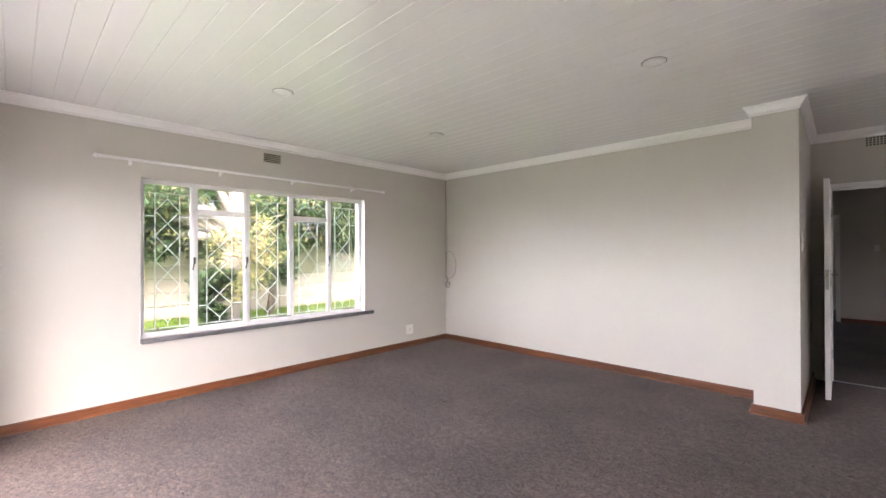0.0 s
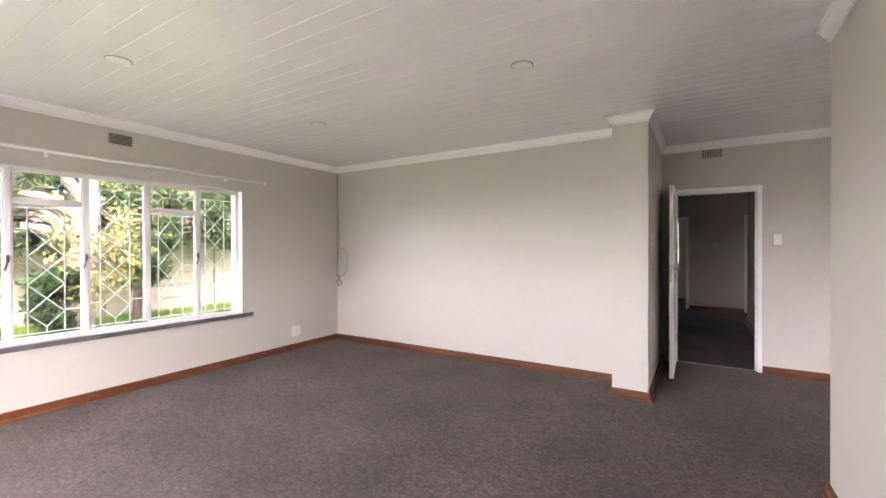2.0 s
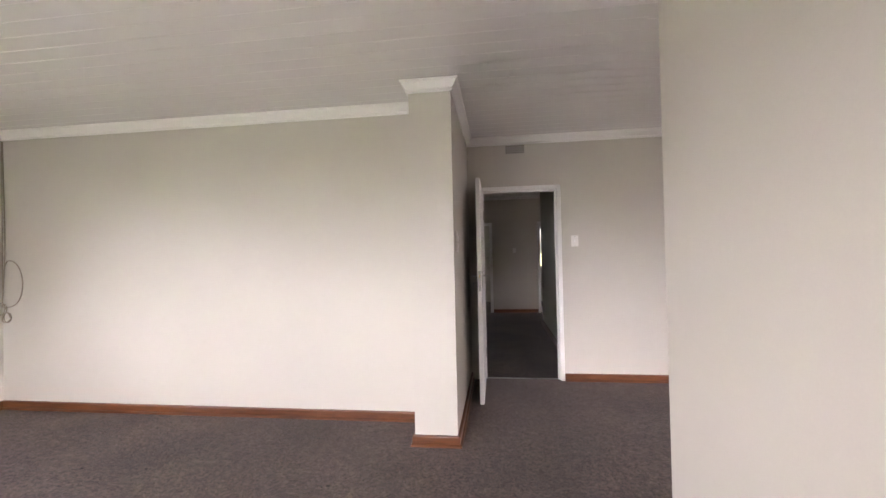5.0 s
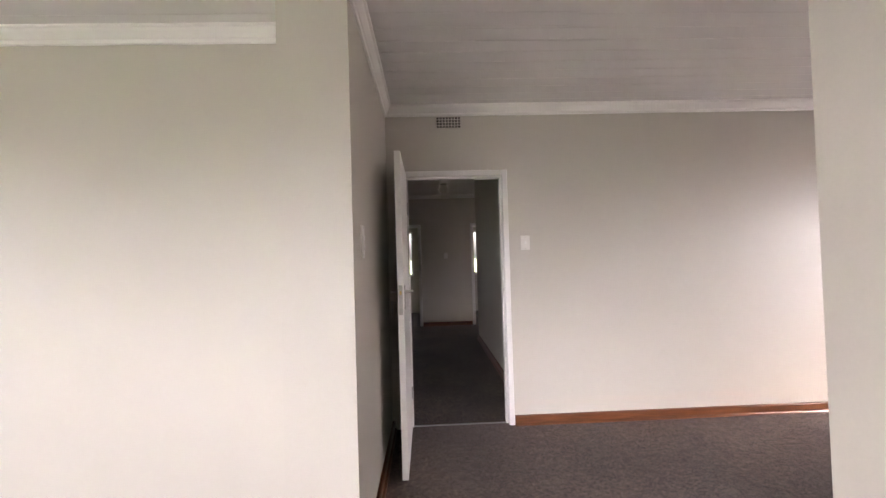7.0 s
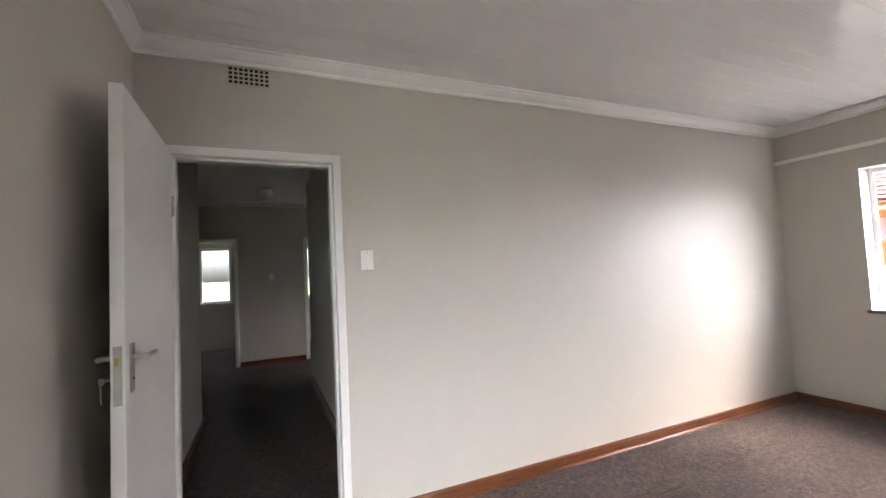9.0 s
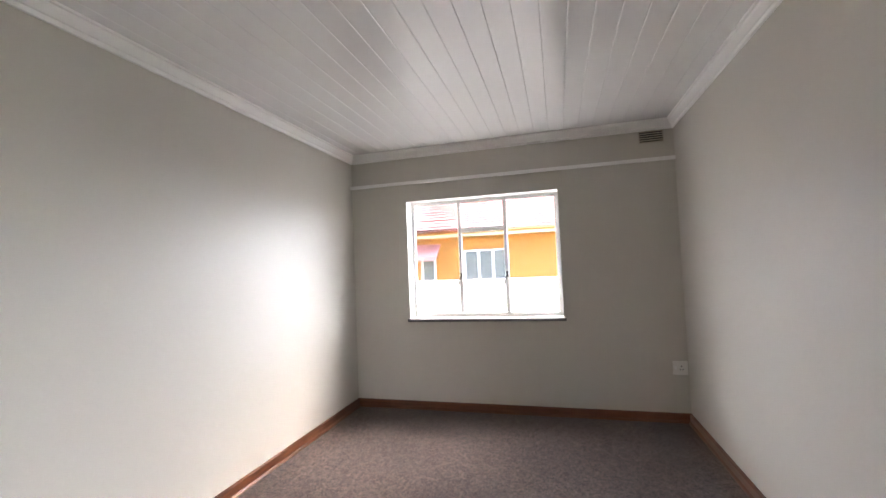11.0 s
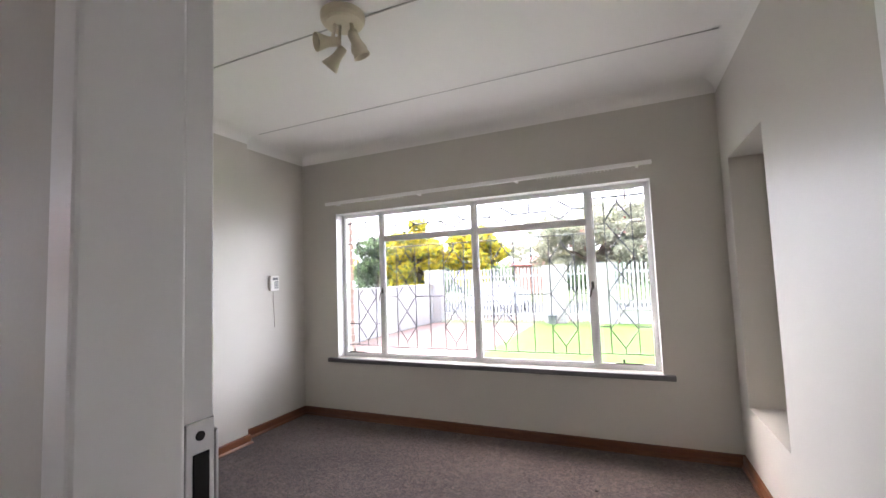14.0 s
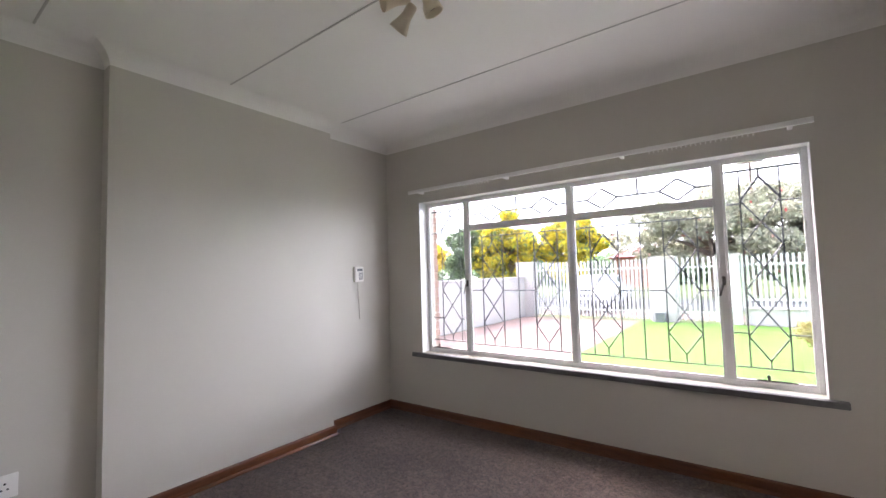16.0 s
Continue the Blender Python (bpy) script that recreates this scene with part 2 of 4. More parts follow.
def thing(name, label, category, group="", m=None, kind=""):
    ob = new(name)
    if m is not None:
        ob.matrix_world = m
    return tagged(ob, label, category, group, kind)


def solid(name, bm, material, label, category, kind="", smooth=False, group=""):
    return tagged(new(name, finish(name, bm, material, smooth)), label, category, group, kind)


def grid_wall(axis, t0, t1, u0, u1, z0, z1, holes=()):
    """A wall slab with openings that go right through. axis 'x': thickness along x, u is y."""
    us = sorted({u0, u1, *[h[0] for h in holes], *[h[1] for h in holes]})
    zs = sorted({z0, z1, *[h[2] for h in holes], *[h[3] for h in holes]})
    us, zs = [u for u in us if u0 <= u <= u1], [z for z in zs if z0 <= z <= z1]

    def is_solid(i, j):
        if not (0 <= i < len(us) - 1 and 0 <= j < len(zs) - 1):
            return False
        u, z = (us[i] + us[i + 1]) / 2, (zs[j] + zs[j + 1]) / 2
        return not any(h[0] < u < h[1] and h[2] < z < h[3] for h in holes)

    bm = bmesh.new()

    def quad(pts):
        vs = [bm.verts.new((t, u, z) if axis == "x" else (u, t, z)) for t, u, z in pts]
        bm.faces.new(vs)

    for i in range(len(us) - 1):
        for j in range(len(zs) - 1):
            if not is_solid(i, j):
                continue
            a, b, c, d = us[i], us[i + 1], zs[j], zs[j + 1]
            quad([(t0, a, c), (t0, b, c), (t0, b, d), (t0, a, d)])
            quad([(t1, a, c), (t1, b, c), (t1, b, d), (t1, a, d)])
            if not is_solid(i - 1, j):
                quad([(t0, a, c), (t1, a, c), (t1, a, d), (t0, a, d)])
            if not is_solid(i + 1, j):
                quad([(t0, b, c), (t1, b, c), (t1, b, d), (t0, b, d)])
            if not is_solid(i, j - 1):
                quad([(t0, a, c), (t1, a, c), (t1, b, c), (t0, b, c)])
            if not is_solid(i, j + 1):
                quad([(t0, a, d), (t1, a, d), (t1, b, d), (t0, b, d)])
    bmesh.ops.remove_doubles(bm, verts=bm.verts, dist=1e-5)
    bmesh.ops.recalc_face_normals(bm, faces=bm.faces)
    return bm


def sweep(path, profile, closed):
    """Run a (distance from wall, z) profile along a floor-plan line whose room lies on its left; corners are mitred."""
    n = len(path)
    pts = [Vector(p) for p in path]
    bm = bmesh.new()
    rings = []
    for i in range(n):
        d_in = (pts[i] - pts[i - 1]).normalized() if (closed or i > 0) else None
        d_out = (pts[(i + 1) % n] - pts[i]).normalized() if (closed or i < n - 1) else None
        d_in, d_out = d_in or d_out, d_out or d_in
        n1, n2 = Vector((-d_in.y, d_in.x)), Vector((-d_out.y, d_out.x))
        k = (n1 + n2) / max(0.2, 1 + n1.dot(n2))
        rings.append([bm.verts.new((pts[i].x + k.x * d, pts[i].y + k.y * d, z)) for d, z in profile])
    m = len(profile)
    for i in range(n if closed else n - 1):
        a, b = rings[i], rings[(i + 1) % n]
        for j in range(m):
            bm.faces.new((a[j], b[j], b[(j + 1) % m], a[(j + 1) % m]))
    if not closed:
        bm.faces.new(rings[0]), bm.faces.new(rings[-1])
    bmesh.ops.recalc_face_normals(bm, faces=bm.faces)
    return bm


def structure(name, bm, material, label, category, smooth=False):
    return solid(name, bm, material, label, category, "structure", smooth)


# ---- plan: lounge 0..5.476, dining to 9.767, front room to the south, passage to the north ----
XE, XS, YD, YS, YF = 5.44, 5.74, 1.192, -1.955, -5.26   # lounge east, front-room west, door wall, dining south, front
XD, XR3 = 9.70, 9.655                                    # dining east wall, front-room east wall
ZC, ZC3 = 2.655, 2.781                                    # ceilings
TOP = 2.95
W1 = (-4.083, -1.586, 0.608, 2.106)
W2 = (-0.944, 0.580, 0.908, 2.119)
W3 = (6.210, 9.210, 0.601, 2.103)
G0 = -0.30                                               # garden level
HALL = (4.40, 5.57, 6.385)                                # passage west, east and end
XN, YN, BR = 4.412, -0.43, 0.106                         # wall end beside the passage door; depth of the chimney breast

structure("wall_west", grid_wall("x", -0.23, 0.0, -5.58, 0.23, G0, TOP, [W1]), M_WALL, "beige painted wall with a wide steel window", "wall")
structure("wall_north", grid_wall("y", 0.0, 0.23, 0.0, 4.10, G0, TOP), M_WALL, "plain beige painted lounge wall", "wall")
structure("wall_nib", grid_wall("x", 4.10, XN, YN, YD + 0.115, G0, TOP), M_WALL, "beige painted wall end beside the passage door", "wall")
structure("wall_passage_door", grid_wall("y", YD, YD + 0.115, XN, 9.93, G0, TOP, [(4.523, 5.410, G0 + 0.295, 2.100)]), M_WALL, "beige painted wall with a door opening", "wall")
structure("wall_east_dining", grid_wall("x", XD, XD + 0.23, YS - 0.083, YD, G0, TOP, [W2]), M_WALL, "beige painted wall with a small steel window", "wall")
structure("wall_dining_south", grid_wall("y", YS - 0.083, YS, XS, XD, G0, TOP, [(6.016, 6.885, G0 + 0.295, 1.994)]), M_WALL, "beige painted wall with a door opening", "wall")
bm = grid_wall("x", XE, XS - 0.20, YF, -1.523, G0, TOP)
b2 = grid_wall("x", XS - 0.20, XS, YF, -1.523, G0, TOP, [(-5.035, -4.28, 0.465, 2.130)])
me2 = bpy.data.meshes.new("tmp")
b2.to_mesh(me2)
bm.from_mesh(me2)
b2.free()
structure("wall_lounge_east", bm, M_WALL, "beige painted wall with a tall recessed niche", "wall")
structure("wall_front", grid_wall("y", YF - 0.23, YF, 0.0, 9.93, G0, TOP, [(0.90, 4.00, 0.06, 2.10), W3]), M_WALL, "beige painted front wall with wide window", "wall")
structure("wall_east_front_room", grid_wall("x", XR3, 9.93, YF, YS - 0.083, G0, TOP), M_WALL, "beige painted wall", "wall")
structure("wall_breast", box((XR3 - BR, -4.425, 0), (XR3, -2.80, ZC3)), M_WALL, "shallow beige painted chimney breast", "wall")

# floor, ceilings, roof
structure("floor", box((-0.2, YF, -0.12), (9.92, YD + 0.05, 0.0)), M_CARPET, "grey-brown cut-pile wall-to-wall carpet", "carpet")
structure("floor_passage", box((1.5, YD + 0.05, -0.12), (8.5, 8.6, -0.001)), M_CARPET, "grey-brown carpet in the passage", "carpet")


def board_ceiling(x0, x1, y0, y1, z, pitch=0.13, cut=()):
    """Tongue-and-groove boards along x with chamfered edges."""
    bm = bmesh.new()
    y = y1
    c = 0.005
    while y > y0 + 0.01:
        ya = max(y - pitch, y0)
        prof = [(y, z + 0.0028), (y - c, z), (ya + c, z), (ya, z + 0.0028)]
        a = [bm.verts.new((x0, p, q)) for p, q in prof]
        b = [bm.verts.new((x1, p, q)) for p, q in prof]
        for i in range(3):
            bm.faces.new((a[i], b[i], b[i + 1], a[i + 1]))
        y = ya
    add_box(bm, (x0, y0, z + 0.012), (x1, y1, z + 0.03))
    bmesh.ops.recalc_face_normals(bm, faces=bm.faces)
    return bm


structure("ceiling_lounge", board_ceiling(0.0, XE + 0.13, YF, 0.0, ZC), M_CEIL, "white gloss-painted tongue-and-groove board ceiling", "ceiling")
structure("ceiling_dining", board_ceiling(XE + 0.13, XD, YS, YD, ZC), M_CEIL, "white gloss-painted tongue-and-groove board ceiling", "ceiling")
structure("ceiling_nib", board_ceiling(4.38, XE + 0.13, 0.0, YD, ZC), M_CEIL, "white gloss-painted tongue-and-groove board ceiling", "ceiling")
structure("ceiling_front_room", box((XS, YF, ZC3), (XR3, YS - 0.083, ZC3 + 0.02)), M_CEIL2, "matt white sheet ceiling with cover strips", "ceiling")
structure("roof_slab", box((-0.5, -5.85, TOP), (10.25, 9.0, TOP + 0.15)), M_WPLAS, "flat closing roof with eaves", "roof")

# cornices and baseboards
loop_main = [(0, YF), (XE, YF), (XE, -1.523), (XS, -1.523), (XS, YS), (XD, YS), (XD, YD), (XN, YD), (XN, YN), (4.10, YN), (4.10, 0), (0, 0)]
loop_front = [(XS, YF), (XR3, YF), (XR3, -4.425), (XR3 - BR, -4.425), (XR3 - BR, -2.80), (XR3, -2.80), (XR3, YS - 0.083), (XS, YS - 0.083)]
corn = [(0, ZC), (0, ZC - 0.086), (0.011, ZC - 0.086), (0.014, ZC - 0.081), (0.014, ZC - 0.062), (0.021, ZC - 0.057), (0.040, ZC - 0.028), (0.044, ZC - 0.014), (0.056, ZC - 0.011), (0.058, ZC)]
structure("cornice", sweep(loop_main, corn, True), M_WHITE, "white moulded cornice", "cornice")
cove = [(0, ZC3)] + [(0.105 - 0.105 * math.cos(a), ZC3 - 0.10 + 0.10 * math.sin(a)) for a in [i * math.pi / 16 for i in range(9)]]
structure("cornice_cove", sweep(loop_front, cove, True), M_CEIL2, "smooth white plaster cove cornice", "cornice", smooth=False)
skirt = [(0, 0.0), (0.034, 0.0), (0.033, 0.008), (0.028, 0.015), (0.019, 0.019), (0.018, 0.066), (0.014, 0.075), (0.0, 0.078)]
for run in ([(XN, YD), (XN, YN), (4.10, YN), (4.10, 0), (0, 0), (0, YF), (0.89, YF)],
            [(4.01, YF), (XE, YF), (XE, -1.523), (XS, -1.523), (XS, YS), (6.010, YS)],
            [(6.895, YS), (XD, YS), (XD, YD), (5.415, YD)],
            [(6.010, YS - 0.083), (XS, YS - 0.083), (XS, YF), (XR3, YF), (XR3, -4.425), (XR3 - BR, -4.425), (XR3 - BR, -2.80), (XR3, -2.80), (XR3, YS - 0.083), (6.890, YS - 0.083)]):
    structure("baseboard", sweep(run, skirt, False), M_SKIRT, "varnished reddish-brown timber baseboard with quarter round", "baseboard")

# cover strips on the front-room ceiling
for y in (-2.47, -3.48, -4.49):
    structure("trim_ceiling_strip", box((XS + 0.1, y - 0.006, ZC3 - 0.004), (XR3 - 0.1, y + 0.006, ZC3), 0.002), M_STRIP, "thin grey ceiling cover strip", "trim")

# passage that ends in a cross passage, with two rooms behind its end wall
structure("wall_passage_left", grid_wall("x", HALL[0] - 0.115, HALL[0], YD + 0.115, 3.55, 0, TOP), M_WALL, "beige painted passage wall", "wall")
structure("wall_passage_right", grid_wall("x", HALL[1], HALL[1] + 0.115, YD + 0.115, 4.86, 0, TOP), M_WALL, "beige painted passage wall", "wall")
structure("wall_cross_left", grid_wall("y", 3.435, 3.55, 1.5, HALL[0] - 0.115, 0, TOP), M_WALL, "beige painted passage wall", "wall")
structure("wall_cross_right", grid_wall("y", 4.745, 4.86, HALL[1] + 0.115, 8.5, 0, TOP), M_WALL, "beige painted passage wall", "wall")
structure("wall_passage_end", grid_wall("y", HALL[2], HALL[2] + 0.115, 1.5, 8.5, 0, TOP, [(3.69, 4.555, 0.0, 2.06), (5.687, 6.55, 0.0, 2.06)]), M_WALL, "beige painted passage end wall with two doorways", "wall")
structure("ceiling_passage", box((1.5, YD + 0.115, 2.70), (8.5, 8.6, 2.72)), M_CEIL2, "white passage ceiling", "ceiling")
structure("wall_back", grid_wall("y", 8.6, 8.83, 1.5, 8.5, G0, TOP, [(3.2, 4.36, 0.95, 2.1), (5.70, 6.9, 0.95, 2.1)]), M_WALL, "beige painted back wall with two windows", "wall")
structure("wall_back_left", grid_wall("x", 1.385, 1.5, YD + 0.115, 8.83, G0, TOP), M_WALL, "beige painted wall", "wall")
# The opening here is for the added window that lights the cross passage.
structure("wall_back_right", grid_wall("x", 8.5, 8.615, YD + 0.115, 8.83, G0, TOP, [(5.25, 6.05, 1.15, 2.0)]), M_WALL, "beige painted wall", "wall")
structure("wall_back_partition", grid_wall("x", 5.05, 5.165, HALL[2] + 0.115, 8.6, 0, TOP), M_WALL, "beige painted wall between the back rooms", "wall")
for run in ([(HALL[1], YD + 0.13), (HALL[1], 4.86), (8.5, 4.86)], [(5.63, HALL[2]), (4.61, HALL[2])], [(1.5, 3.55), (HALL[0], 3.55), (HALL[0], YD + 0.13)]):
    structure("baseboard", sweep(run, skirt, False), M_SKIRT, "varnished reddish-brown timber baseboard", "baseboard")
structure("cornice_passage", sweep([(8.5, HALL[2]), (1.5, HALL[2])], [(0, 2.70), (0, 2.63), (0.02, 2.63), (0.07, 2.68), (0.07, 2.70)], False), M_CEIL2, "white passage cornice", "cornice")


# ---- doors ----
def door_frame(name, x0, x1, y0, y1, ztop, face, stop, label):
    """Pressed-steel frame in a wall along x: two jambs and a head, each with a rebate; stop: its two faces in y and its width."""
    f = thing(name, label, "door frame", kind="structure")
    ya, yb, w = stop
    for s, x in ((1, x0), (-1, x1)):
        part("jamb", box((x, y0, 0.0), (x + s * face, y1, ztop), 0.005, 2), M_WHITE, f)
        part("door_stop", box((x + s * face, ya, 0.0), (x + s * (face + w), yb, ztop - face), 0.004, 2), M_WHITE, f)
    part("head", box((x0 + face, y0, ztop - face), (x1 - face, y1, ztop), 0.005, 2), M_WHITE, f)
    part("head_stop", box((x0 + face + w, ya, ztop - face - w), (x1 - face - w, yb, ztop - face), 0.004, 2), M_WHITE, f)
    return f


door_frame("door_frame_passage", 4.520, 5.413, YD - 0.014, YD + 0.129, 2.112, 0.047, (YD + 0.03, YD + 0.10, 0.015), "white-painted steel door frame to the passage")


def deep_frame(x0, x1, y0, ym, y1, ztop, face, step):
    """Pressed-steel frame with a deep lining on the dining side and a shallow rebate for the leaf."""
    f = thing("door_frame_front_room", "white-painted steel door frame to the front room", "door frame", kind="structure")
    for s, x in ((1, x0), (-1, x1)):
        part("jamb", box((x, ym, 0.0), (x + s * face, y1, ztop), 0.004, 2), M_WHITE, f)
        part("rebate", box((x + (0.05 if s < 0 else 0.0), y0, 0.0), (x + s * (face - step), ym, ztop), 0.003, 2), M_WHITE, f)
    part("head", box((x0 + face, ym, ztop - face), (x1 - face, y1, ztop), 0.004, 2), M_WHITE, f)
    part("head_rebate", box((x0 + face - step, y0, ztop - face + step), (x1 - face + step, ym, ztop), 0.003, 2), M_WHITE, f)
    return f


fr = deep_frame(6.011, 6.840, -1.985, -1.952, -1.863, 2.000, 0.038, 0.006)
for x0, x1 in ((3.685, 4.605), (5.637, 6.555)):
    door_frame("door_frame_back_room", x0, x1, HALL[2] - 0.014, HALL[2] + 0.129, 2.10, 0.05, (HALL[2] + 0.03, HALL[2] + 0.10, 0.015), "white-painted steel door frame at the passage end")
structure("trim_threshold", box((4.577, YD + 0.04, 0.0), (5.355, YD + 0.062, 0.006), 0.002), M_STEEL, "thin metal carpet strip under the door", "trim")

# strike plate on the rebate of the front-room frame
sp = part("strike_plate", box((6.8055, -1.984, 1.098), (6.8085, -1.954, 1.256), 0.001), M_STEEL, fr, "steel strike plate")
part("plate_lip", box((6.8055, -1.9885, 1.112), (6.822, -1.9845, 1.243), 0.001), M_STEEL, sp)
part("strike_slot", box((6.8040, -1.977, 1.122), (6.8054, -1.961, 1.226)), M_DARK, sp)
for z in (1.110, 1.242):
    part("screw", rod((6.8040, -1.968, z), (6.8056, -1.968, z), 0.0045), M_DARK, sp)


def lever_set(parent, x, y, z, side, along, reach=0.045):
    """A lever handle on a plate; side: which face of the leaf, along: which way the lever points."""
    pl = part("handle_plate", box((x, y - 0.021, z - 0.085), (x + side * 0.006, y + 0.021, z + 0.075), 0.003), M_STEEL, parent, "satin steel handle plate")
    part("spindle", rod((x + side * 0.006, y, z + 0.03), (x + side * reach, y, z + 0.03), 0.009), M_STEEL, pl)
    part("lever", rod((x + side * reach, y - along * 0.008, z + 0.03), (x + side * (reach + 0.002), y + along * 0.11, z + 0.026), 0.009, r2=0.007), M_STEEL, pl)
    part("keyhole", rod((x + side * 0.0055, y, z - 0.04), (x + side * 0.0075, y, z - 0.04), 0.006), M_DARK, pl)


def door_leaf(name, label, width, m, handle_z=1.0, key=True, reach=0.045, top=2.040):
    """A flush leaf hinged on its local z axis, running along local +y, thickness along x."""
    d = thing(name, label, "door", m=m, kind="structure")
    part("leaf", box((-0.02, 0.0, 0.012), (0.02, width, top), 0.002), M_WHITE, d)
    for side in (1, -1):
        lever_set(d, side * 0.02, width - 0.065, handle_z, side, -1, reach)
    lock = part("lock_plate", box((-0.012, width, handle_z - 0.11), (0.012, width + 0.002, handle_z + 0.075)), M_STEEL, d, "steel lock face")
    part("latch", box((-0.006, width + 0.002, handle_z + 0.015), (0.006, width + 0.012, handle_z + 0.040), 0.003), M_BRASS, lock)
    for z in (0.25, 1.75):
        part("hinge", rod((-0.024, -0.006, z), (-0.024, -0.006, z + 0.1), 0.007), M_STEEL, d)
    if key:
        k = part("key", rod((0.026, width - 0.065, handle_z - 0.04), (0.052, width - 0.065, handle_z - 0.04), 0.003), M_STEEL, d, "key left in the lock")
        bm = bmesh.new()
        add_box(bm, (0.05, width - 0.069, handle_z - 0.052), (0.068, width - 0.061, handle_z - 0.03), 0.003)
        add_rod(bm, (0.062, width - 0.065, handle_z - 0.05), (0.058, width - 0.06, handle_z - 0.11), 0.0025)
        part("key_bow", bm, M_STEEL, k)
    return d


door_leaf("door_passage", "white flush door standing open into the room", 0.79, pose(4.553, 1.172, 0, 0, 0, 180.3), 1.15, top=2.078)
door_leaf("door_front_room", "white flush door standing open against the niche wall", 0.78, pose(6.053, -2.002, 0, 0, 0, 170.0), 1.14, False, 0.026, top=1.960)


# ---- windows: local u along the wall, v up, w towards the room ----
def steel_window(name, label, m, hole, mullions, transoms, bars, bar_mat, handles, stays, gz, mw=0.022, sw=0.012):
    """hole: width and height; mullions: u of uprights; transoms: (bay, v); bars: rods outside the glass."""
    w = thing(name, label, "window", m=m, kind="structure")
    W, H = hole
    fw, fd = 0.032, 0.03

    def bx(u0, v0, u1, v1, d0=-fd / 2, d1=fd / 2, bev=0.003):
        return box((u0, d0, v0), (u1, d1, v1), bev)

    fr = part("window_frame", bx(0, 0, fw, H), M_FRAME, w)
    part("frame_side", bx(W - fw, 0, W, H), M_FRAME, w)
    part("frame_head", bx(fw, H - fw, W - fw, H), M_FRAME, w)
    part("frame_bottom", bx(fw, 0, W - fw, fw), M_FRAME, w)
    edges = [fw] + [u for u in mullions] + [W - fw]
    for u in mullions:
        part("mullion", bx(u - mw, fw, u + mw, H - fw, -0.018, 0.02), M_FRAME, w)
    for i in range(len(edges) - 1):
        a = edges[i] + (mw if i else 0.0)
        b = edges[i + 1] - (mw if i < len(edges) - 2 else 0.0)
        vs = [fw, H - fw]
        if i in transoms:
            v = transoms[i]
            part("transom", bx(a, v - 0.018, b, v + 0.018), M_FRAME, w)
            vs = [fw, v - 0.018, v + 0.018, H - fw]
        for j in range(0, len(vs), 2):
            s = part("sash", bx(a, vs[j], a + sw, vs[j + 1], -0.01, 0.012, 0.002), M_FRAME, w)
            part("sash_side", bx(b - sw, vs[j], b, vs[j + 1], -0.01, 0.012, 0.002), M_FRAME, w)
            part("sash_rail", bx(a + sw, vs[j], b - sw, vs[j] + sw, -0.01, 0.012, 0.002), M_FRAME, w)
            part("sash_head", bx(a + sw, vs[j + 1] - sw, b - sw, vs[j + 1], -0.01, 0.012, 0.002), M_FRAME, w)
            # Panes cast no shadow, so daylight enters past the dimming tint.
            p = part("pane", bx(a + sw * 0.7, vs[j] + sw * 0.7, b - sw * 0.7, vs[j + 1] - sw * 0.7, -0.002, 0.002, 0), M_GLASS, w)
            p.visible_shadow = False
    for u, v in handles:
        h = part("handle", box((u - 0.011, 0.018, v - 0.03), (u + 0.011, 0.03, v + 0.03), 0.004), M_HANDLE, w, "dark metal casement handle")
        part("handle_arm", rod((u, 0.04, v), (u - 0.025, 0.05, v - 0.10), 0.007), M_HANDLE, h)
    for u, v in stays:
        h = part("stay", rod((u - 0.11, 0.03, v), (u + 0.09, 0.03, v), 0.006), M_HANDLE, w, "dark tarnished casement stay")
        part("peg", rod((u - 0.05, 0.03, v), (u - 0.05, 0.03, v + 0.035), 0.009), M_HANDLE, h)
    if bars:
        gr = part("burglar_bars", bmesh.new(), bar_mat, w, "slim welded burglar bars")
        # Top bars in the backlit grey are thickened to hold against sky glare.
        for p, q in bars:
            part("bar", rod((p[0], gz, p[1]), (q[0], gz, q[1]), 0.0080 if min(p[1], q[1]) > 1.2 and bar_mat == M_BAR_BACKLIT else 0.0054, 6), bar_mat, gr)
    return w


def chain(u, half, v0, v1, n):
    """Lozenges one over the other."""
    out, step = [], (v1 - v0) / n
    for i in range(n):
        a, b = v0 + i * step, v0 + (i + 1) * step
        c = (a + b) / 2
        out += [((u, a), (u - half, c)), ((u - half, c), (u, b)), ((u, b), (u + half, c)), ((u + half, c), (u, a))]
    return out


def casement_bars(a, b, v0, v1, n):
    """Two uprights with lozenges between and cross ties to the frame."""
    c, h = (a + b) / 2, (b - a) * 0.24
    out = [((c - h, v0), (c - h, v1)), ((c + h, v0), (c + h, v1)), ((a, v0), (b, v0)), ((a, v1), (b, v1))]
    out += chain(c, h, v0 + 0.05, v1 - 0.05, n)
    out += [((c, v0), (c, v0 + 0.05)), ((c, v1 - 0.05), (c, v1))]
    for f in (0.17, 0.83):
        k = v0 + (v1 - v0) * f
        out += [((a, k), (c - h, k)), ((c + h, k), (b, k))]
    return out


